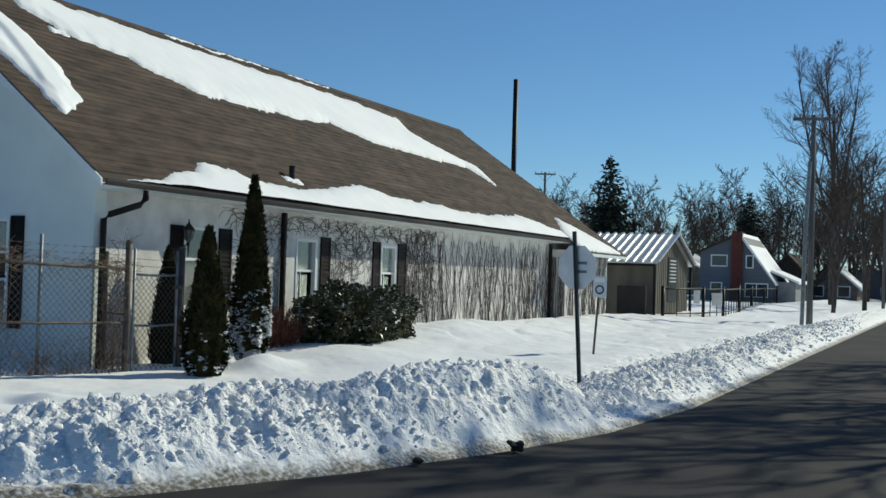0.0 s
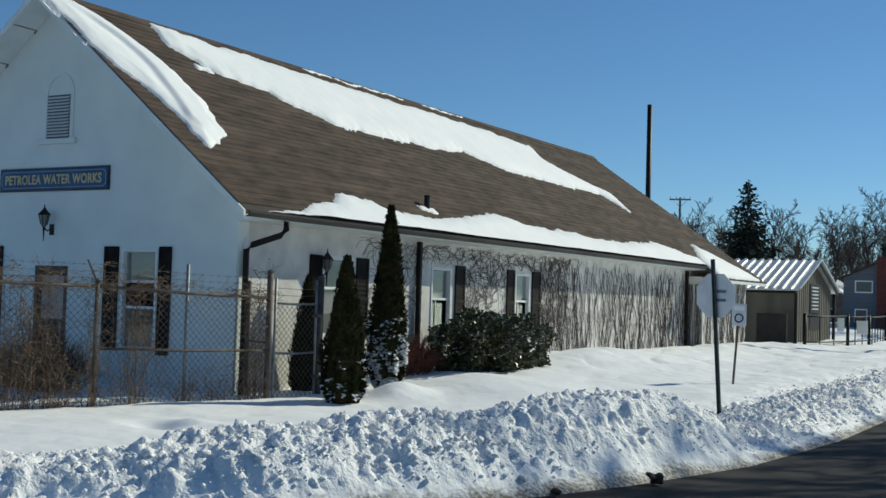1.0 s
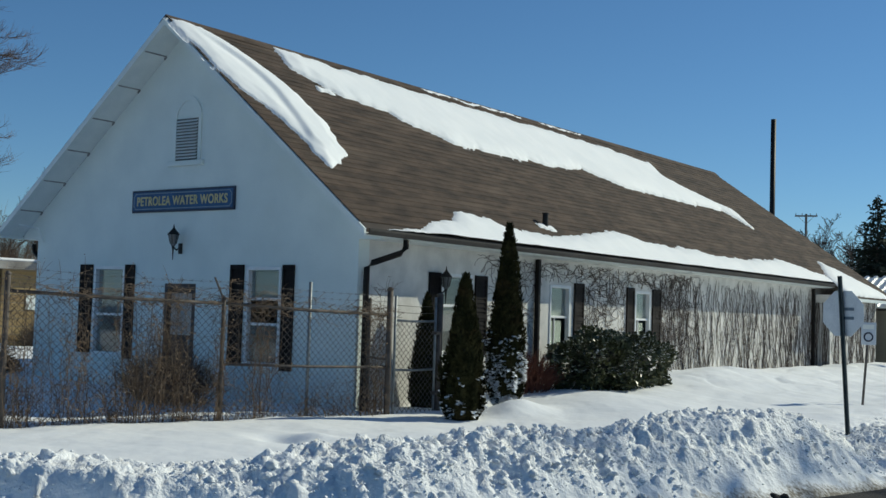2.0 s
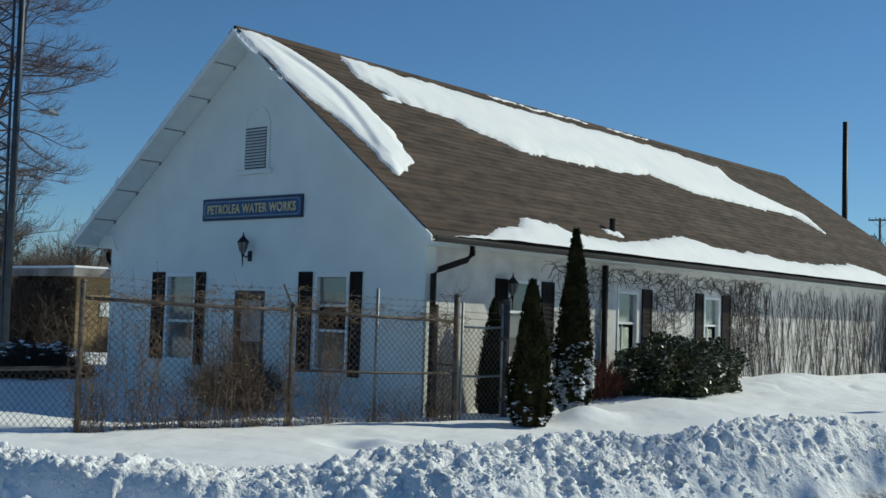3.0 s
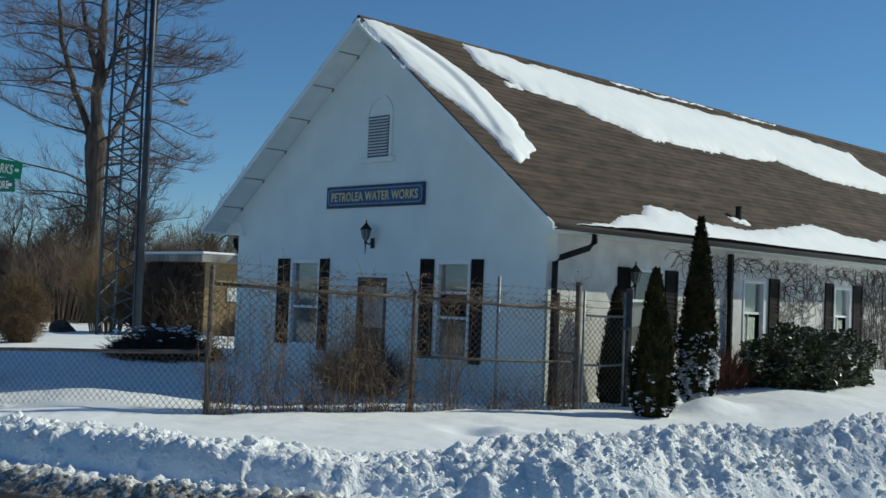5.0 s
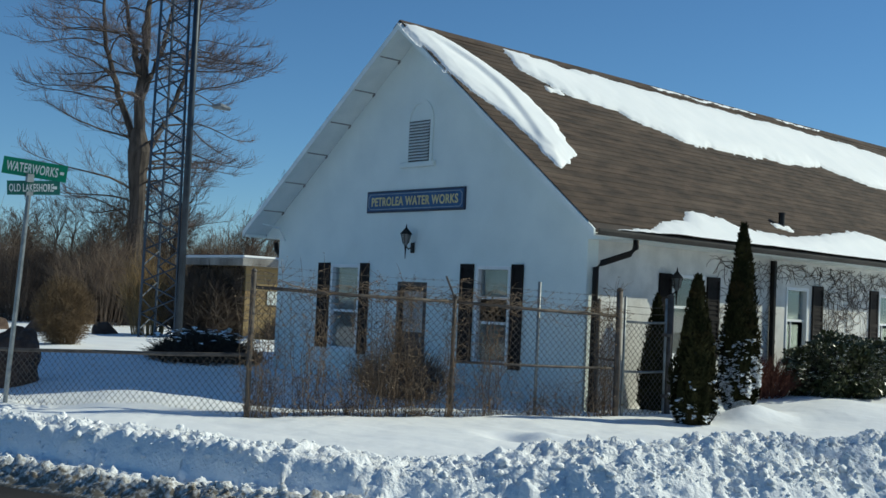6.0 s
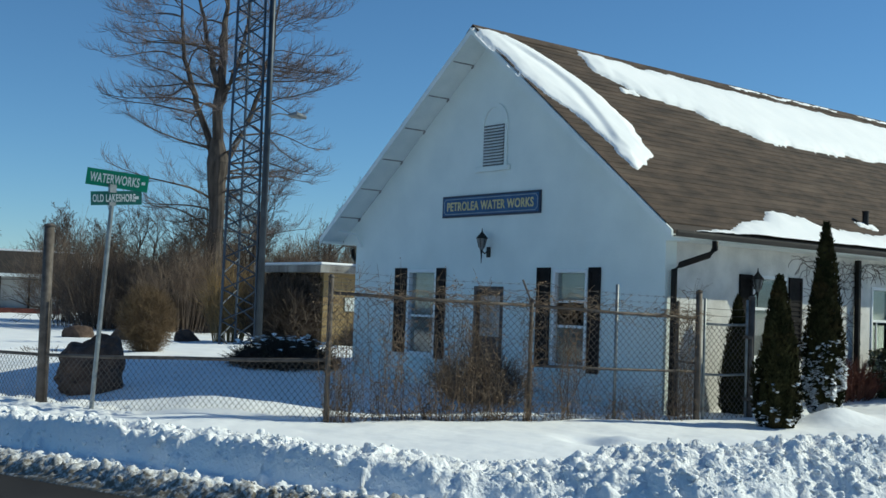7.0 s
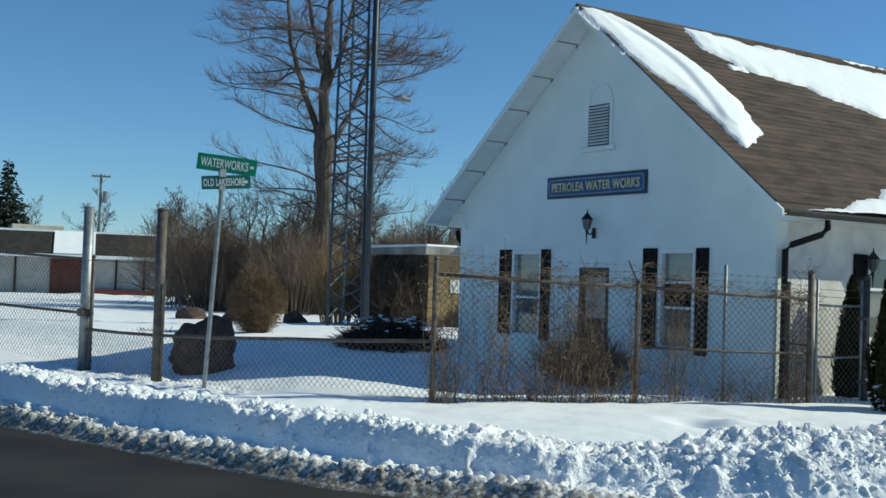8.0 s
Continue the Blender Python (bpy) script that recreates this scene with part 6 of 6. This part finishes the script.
for i in range(3):
    bm = B()
    tube(bm, [leg_at(i, -0.3), leg_at(i, H)], 0.042, 6)
    part("leg", bm, M_MAST, mast)
z = 0.1
while z < H - 0.5:
    for i in range(3):
        j = (i + 1) % 3
        bm = B()
        tube(bm, [leg_at(i, z), leg_at(j, z + 0.44)], 0.024, 4)
        part("brace", bm, M_MAST, mast)
        bm = B()
        tube(bm, [leg_at(j, z + 0.44), leg_at(i, z + 0.88)], 0.024, 4)
        part("brace", bm, M_MAST, mast)
    z += 0.88
lamp = thing("yard_lamp", (-17.23, 3.21, 0), "tall steel lamp pole with an arm lantern", "street lamp")
bm = B()
tube(bm, [(0, 0, -0.3), (0, 0, 14)], [0.10, 0.08], 10)
part("pole", bm, mat("dark_blue_steel", (0.02, 0.03, 0.045), (0.04, 0.055, 0.075), 3, 0.5, 0.4), lamp, "", True)
bm = B()
tube(bm, [(0, 0, 6.75), (0.15, 0.25, 6.85), (0.3, 0.55, 6.82)], 0.022, 6)
part("arm", bm, M_STEEL, lamp)
bm = B()
tube(bm, [(0.28, 0.5, 6.82), (0.38, 0.7, 6.84), (0.5, 0.95, 6.78)], [0.05, 0.10, 0.05], 8)
part("lamp_head", bm, M_STEEL, lamp)

# brick outbuilding
M_BRICK = mat("yellow_brick", (0.30, 0.22, 0.11), (0.42, 0.32, 0.17), 6, 0.9, bump=0.3)
nt = M_BRICK.node_tree
br = nt.nodes.new("ShaderNodeTexBrick")
br.inputs["Color1"].default_value, br.inputs["Color2"].default_value, br.inputs["Mortar"].default_value = (0.26, 0.18, 0.085, 1), (0.36, 0.27, 0.13, 1), (0.22, 0.2, 0.16, 1)
br.inputs["Scale"].default_value, br.inputs["Brick Width"].default_value, br.inputs["Row Height"].default_value, br.inputs["Mortar Size"].default_value = 1.0, 0.22, 0.075, 0.008
mp = nt.nodes.new("ShaderNodeMapping")
mp.inputs["Rotation"].default_value = (radians(90), 0, radians(90))
tc = nt.nodes.new("ShaderNodeTexCoord")
nt.links.new(tc.outputs["Object"], mp.inputs[0]), nt.links.new(mp.outputs[0], br.inputs["Vector"])
nt.links.new(br.outputs[0], nt.nodes["Principled BSDF"].inputs["Base Color"])
shed = thing("brick_outbuilding", (0, 0, 0), "small flat-roofed yellow brick outbuilding with snow on top", "outbuilding")
bm = B()
box(bm, -20.4, 5.34, -0.3, -17.3, 12.0, 2.45)
part("wall", bm, M_BRICK, shed)
bm = B()
box(bm, -20.75, 4.98, 2.45, -16.95, 12.3, 2.66, 0.01)
# the shade on the front of this roof edge is mixed into its grey
part("roof", bm, mat("shaded_fascia", (0.16, 0.15, 0.14), (0.34, 0.33, 0.31), 2.5, 0.85, stretch=(1, 1, 0.3)), shed, "pale flat roof edge, greyed to paint in shade")
bm = B()
box(bm, -20.7, 5.03, 2.66, -17.0, 12.2, 2.75, 0.03)
part("roof_snow", bm, M_SNOW, shed)
# plain slab added for an unidentified white shape beside the wall
bm = B()
box(bm, -17.29, 6.1, 1.35, -17.27, 7.4, 1.75)
part("white_panel", bm, M_TRIM, shed, "plain white slab against the outbuilding wall")
bm = B()
box(bm, -17.0, 6.4, 2.75, -16.6, 6.8, 2.95, 0.01)
part("vent_box", bm, M_BROWN, shed)

M_DARKTWIG = mat("dark_brown_twigs", (0.065, 0.048, 0.036), (0.125, 0.095, 0.072), 3, 0.95, bump=0)
twig_bush("bare_shrub", (-18.95, 4.75, 0.0), (2.0, 0.5, 2.4), 420, M_DARKTWIG, "dark tangled creeper against the brick outbuilding", 19, forks=10, r=0.014)
twig_bush("bare_shrub", (-16.7, 6.6, 0.0), (0.5, 1.0, 1.25), 220, M_DARKTWIG, "dark brush beside the outbuilding wall", 29, forks=8, r=0.01)
creeper = thing("wall_vine", (0, 0, 0), "dense dark creeper covering the outbuilding front", "vine", kind="stuff")
rnd, st = random.Random(51), Sticks()
for i in range(950):
    x, z, w = rnd.uniform(-20.4, -17.3), rnd.uniform(0.0, 2.4), rnd.uniform(0.4, 2.7)
    pts = []
    for k in range(9):
        if not (-20.45 < x < -17.28 and z < 2.44):
            break
        pts.append((x, 5.34 - rnd.uniform(0.02, 0.16), z))
        w += rnd.gauss(0, 0.5)
        x, z = x + 0.14 * math.cos(w), z + 0.12 * math.sin(w)
    if len(pts) > 2:
        st.add(pts, rnd.uniform(0.012, 0.024), 3)
st.part("stems", M_DARKTWIG, creeper)

# ribbed metal shed behind the long building
M_METAL = mat("ribbed_metal_roof", (0.55, 0.57, 0.58), (0.68, 0.69, 0.70), 3, 0.4, 0.5, bump=0.03)
M_BOARD = mat("olive_grey_boards", (0.13, 0.12, 0.095), (0.19, 0.175, 0.14), 2.5, 0.85, stretch=(1, 1, 0.2), vary=0.1)
M_GREYDARK = mat("charcoal_boards", (0.02, 0.018, 0.016), (0.035, 0.03, 0.027), 3, 0.85)
metal = thing("metal_roof_shed", (0, 0, 0), "board-sided shed with a ribbed pale metal roof", "shed")
X1, Y0, Y1, EZ, RZ = 1.5, 27.5, 33.7, 2.33, 3.42
YM = (Y0 + Y1) / 2
bm = B()
prism(bm, [(Y0 + 0.2, -0.3), (Y1 - 0.2, -0.3), (Y1 - 0.2, EZ), (YM, RZ - 0.08), (Y0 + 0.2, EZ)], "x", -6.0, X1 - 0.15)
part("wall", bm, M_BOARD, metal)
for k in range(20):
    y = Y0 + 0.35 + k * (Y1 - Y0 - 0.7) / 19
    bm = B()
    box(bm, X1 - 0.15, y - 0.022, -0.2, X1 - 0.125, y + 0.022, RZ - 0.15 - abs(y - YM) / (YM - Y0) * (RZ - EZ))
    part("batten", bm, M_BOARD, metal)
for s in (-1, 1):
    ye = YM + s * (YM - Y0 + 0.15)
    bm = B()
    prism(bm, [(YM, RZ), (ye, EZ - 0.03), (ye, EZ - 0.08), (YM, RZ - 0.05)], "x", -6.2, X1 + 0.05)
    roof = part("roof_slope", bm, M_METAL, metal)
    for k in range(26):
        x = -6.1 + k * (X1 + 0.1 + 6.1) / 25
        bm = B()
        prism(bm, [(YM, RZ + 0.065), (ye, EZ + 0.035), (ye, EZ - 0.03), (YM, RZ)], "x", x - 0.05, x + 0.05)
        part("rib", bm, M_METAL, roof)
bm = B()
box(bm, -6.0, Y0 - 0.12, EZ - 0.17, X1, Y0 - 0.02, EZ - 0.07)
part("gutter", bm, M_BLACK, metal)
for y in (Y0 + 0.05, Y1 - 0.1):
    bm = B()
    box(bm, X1 - 0.1, y - 0.05, -0.2, X1, y + 0.05, EZ - 0.1)
    part("corner_post", bm, M_BLACK, metal)
bm = B()
prism(bm, [(YM, RZ - 0.03), (Y1 + 0.1, EZ - 0.06), (Y1 + 0.1, EZ - 0.2), (YM, RZ - 0.17)], "x", X1 + 0.05, X1 + 0.08)
part("verge_board", bm, M_BROWN, metal)
bm = B()
box(bm, X1 - 0.13, YM - 0.7, 1.5, X1 - 0.10, YM + 0.9, 2.55)
louvre = part("louvre", bm, M_BLACK, metal, "dark louvre with pale slats")
for k in range(7):
    bm = B()
    box(bm, X1 - 0.10, YM - 0.5, 1.62 + 0.13 * k, X1 - 0.07, YM + 0.45, 1.66 + 0.13 * k)
    part("slat", bm, M_LETTER, louvre)
bm = B()
box(bm, X1 - 0.13, YM - 0.7, 0.9, X1 - 0.11, YM + 0.8, 1.4)
part("window", bm, M_BLACK, metal)
bm = B()
box(bm, 0.25, Y0 - 0.5, -0.1, 1.28, Y0 - 0.4, 1.45, 0.01)
tagged(part("panel", bm, M_GREYDARK, thing("dark_screen", (0, 0, 0), "charcoal board screen in front of the shed", "screen")))
# yard fence by the shed
yard = thing("iron_yard_fence", (0, 0, 0), "dark metal fence round the far yard", "fence")
pts = [(1.75, 27.6), (2.5, 31.0), (2.7, 34.0), (2.3, 40.0), (1.6, 48.0), (0.9, 57.0), (0.4, 66.0)]
for k, (x, y) in enumerate(pts):
    post(yard, x, y, -0.1, 1.45 if k < 3 else 1.55, 0.06, M_BLACK)
for p, q in zip(pts, pts[1:]):
    rail(yard, (*p, 1.38), (*q, 1.42), 0.03, M_BLACK)
    rail(yard, (*p, 0.5), (*q, 0.5), 0.025, M_BLACK)
    n = int(math.hypot(q[0] - p[0], q[1] - p[1]) / 0.9)
    for i in range(1, n):
        k = i / n
        bm = B()
        tube(bm, [(p[0] + (q[0] - p[0]) * k, p[1] + (q[1] - p[1]) * k, 0), (p[0] + (q[0] - p[0]) * k, p[1] + (q[1] - p[1]) * k, 1.4)], 0.02, 4)
        part("bar", bm, M_BLACK, yard)
for x, y, z, w in ((2.35, 30.6, 0.85, 0.24), (2.65, 33.0, 0.75, 0.4)):
    bm = B()
    box(bm, x - w / 2, y - 0.12, z, x + w / 2, y - 0.09, z + 0.5)
    part("notice", bm, M_LETTER, yard, "white notice plate")


# houses in the distance
M_SIDING = mat("blue_grey_siding", (0.095, 0.108, 0.128), (0.13, 0.145, 0.168), 1.5, 0.7, stretch=(0.3, 0.3, 14), bump=0.3, bscale=3)
M_REDBRICK = mat("dark_red_brick", (0.075, 0.022, 0.018), (0.12, 0.036, 0.028), 5, 0.9, bump=0.3)


def house_window(parent, x, y, z, w, h, lights=1):
    bm = B()
    box(bm, x - w / 2, y - 0.06, z - h / 2, x + w / 2, y, z + h / 2)
    win = part("window", bm, M_TRIM, parent, "white-framed window")
    n = lights
    for k in range(n):
        bm = B()
        x0 = x - w / 2 + 0.1 + k * (w - 0.1) / n
        box(bm, x0, y - 0.075, z - h / 2 + 0.1, x0 + (w - 0.1) / n - 0.1, y - 0.062, z + h / 2 - 0.1)
        part("pane", bm, M_PANE, win)
    return win


blue = thing("blue_house", (0, 0, 0), "blue-grey sided house with a red brick chimney and snowy roof", "house")
HY = 85.4
bm = B()
prism(bm, [(-8.6, -0.3), (-2.6, -0.3), (-2.6, 1.85), (-5.0, 5.55), (-5.9, 5.7), (-8.6, 4.3)], "y", HY, HY + 9)
part("wall", bm, M_SIDING, blue)
bm = B()
prism(bm, [(-5.3, 5.9), (-2.3, 1.75), (-2.3, 1.55), (-5.4, 5.7)], "y", HY - 0.3, HY + 9.3)
part("roof_slope", bm, M_SNOW, blue, "snow-covered roof slope")
bm = B()
prism(bm, [(-5.3, 5.9), (-8.9, 4.25), (-8.9, 4.1), (-5.4, 5.7)], "y", HY - 0.3, HY + 9.3)
part("roof_slope", bm, M_SHINGLE, blue)
bm = B()
box(bm, -5.95, HY - 0.45, -0.2, -5.1, HY + 0.05, 6.0, 0.02)
part("chimney", bm, M_REDBRICK, blue, "dark red brick chimney")
for x, z, w, h, n in ((-7.0, 3.55, 1.4, 1.0, 1), (-7.2, 1.2, 1.0, 1.1, 1), (-4.5, 3.5, 0.65, 1.1, 1), (-3.9, 1.15, 1.9, 1.2, 2)):
    house_window(blue, x, HY, z, w, h, n)
annex = thing("grey_annex", (0, 0, 0), "grey annex beside the blue house with snow on its roof", "house")
bm = B()
box(bm, -2.6, HY + 1, -0.3, -0.9, HY + 8, 1.9)
part("wall", bm, mat("grey_siding", (0.2, 0.2, 0.2), (0.27, 0.27, 0.26), 2, 0.8), annex)
bm = B()
prism(bm, [(-2.9, 2.9), (-0.6, 1.95), (-0.6, 1.75), (-2.9, 2.7)], "y", HY + 0.8, HY + 8.2)
part("roof_slope", bm, M_SNOW, annex)


def gable_house(x, y, w, d, eave, ridge, wall, label, snow=True):
    h = thing("distant_house", (x, y, -0.1), label, "house")
    bm = B()
    prism(bm, [(-w / 2, 0), (w / 2, 0), (w / 2, eave), (0, ridge - 0.1), (-w / 2, eave)], "y", 0, d)
    part("wall", bm, wall, h)
    for s in (-1, 1):
        bm = B()
        prism(bm, [(0, ridge + 0.1), (s * (w / 2 + 0.4), eave - 0.1), (s * (w / 2 + 0.4), eave - 0.28), (0, ridge - 0.1)], "y", -0.4, d + 0.4)
        part("roof_slope", bm, M_SNOW if snow and s > 0 else M_SHINGLE, h)
    for x0, z0 in ((-w / 4, 1.3), (w / 4, 1.3)):
        house_window(h, x0, 0, z0, 1.2, 1.1)
    return h


M_TAN = mat("dark_tan_siding", (0.12, 0.1, 0.08), (0.18, 0.15, 0.12), 2, 0.8)
gable_house(-3.0, 97.5, 3.4, 7, 2.6, 4.6, M_GREYDARK, "dark gabled house behind the annex", False)
gable_house(0.2, 104, 4.8, 9, 1.7, 4.0, M_TAN, "small dark house with snow on one roof slope")
gable_house(2.2, 128, 7, 9, 2.2, 4.4, M_SIDING, "far house half hidden by trees")
gable_house(-16, 104, 9, 9, 2.8, 5.5, M_TAN, "far house behind the shed")

# low shop across the side yard
shop = thing("low_shop", (0, 0, 0), "low white-fronted building with a dark shingled band and red door", "building")
m = pose(-60.6, 8.6, 0, 0, 0, 73)
M_DARKSH = mat("dark_wood_shingle", (0.018, 0.016, 0.015), (0.038, 0.032, 0.029), 2.5, 0.95, bump=0.5, bscale=6)


def shop_box(name, a, c, e, b, d, f, material, parent=shop, label=""):
    bm = B()
    box(bm, a, c, e, b, d, f)
    bm.transform(m)
    return part(name, bm, material, parent, label)


shop_box("wall", -9, 0, -0.3, 5.6, 8, 2.5, mat("pale_shop_front", (0.36, 0.37, 0.36), (0.46, 0.47, 0.46), 1.5, 0.5))
bm = B()
prism(bm, [(-1.3, 2.5), (-1.3, 2.65), (0.2, 4.0), (8.5, 4.0), (8.5, 2.5)], "x", -9.3, 6.0)
bm.transform(m)
part("shingle_band", bm, M_DARKSH, shop, "dark shingled roof band")
shop_box("roof_snow", -9.3, 0.2, 4.0, 6.0, 8.4, 4.12, M_SNOW)
shop_box("fascia", -9.3, -1.36, 2.42, 6.0, -1.28, 2.62, M_TRIM)
shop_box("red_door", -2.4, -0.08, 0, -0.5, 0.0, 2.35, M_REDBRICK, shop, "dark red double door")
for x in (-8.4, -6.4, -4.4, -0.2, 1.5, 3.2, 4.9):
    shop_box("post", x - 0.06, -0.12, 0, x + 0.06, 0.0, 2.45, M_BLACK)
shop_box("planter", 0.0, -1.0, -0.1, 5.0, -0.3, 0.55, M_REDBRICK, shop, "low brick planter")
bm = B()
prism(bm, [(-1.34, 2.66), (-1.34, 2.72), (0.15, 4.08), (0.2, 4.0)], "x", -2.2, 0.2)
bm.transform(m)
part("roof_snow", bm, M_SNOW, shop)
bm = B()
prism(bm, [(-1.34, 2.66), (-1.34, 2.72), (0.15, 4.08), (0.2, 4.0)], "x", -9.0, -7.2)
bm.transform(m)
part("roof_snow", bm, M_SNOW, shop)
plant = thing("flat_block_building", (0, 0, 0), "pale flat-topped building behind the shop", "building")
bm = B()
box(bm, -76, 6.0, 0, -70, 9.5, 4.7, 0.05)
part("wall", bm, mat("pale_stucco", (0.32, 0.31, 0.26), (0.4, 0.39, 0.33), 2, 0.9), plant)
gable_house(-74, 17.0, 9, 8, 2.4, 4.4, M_TAN, "far low house with snow on its roof")
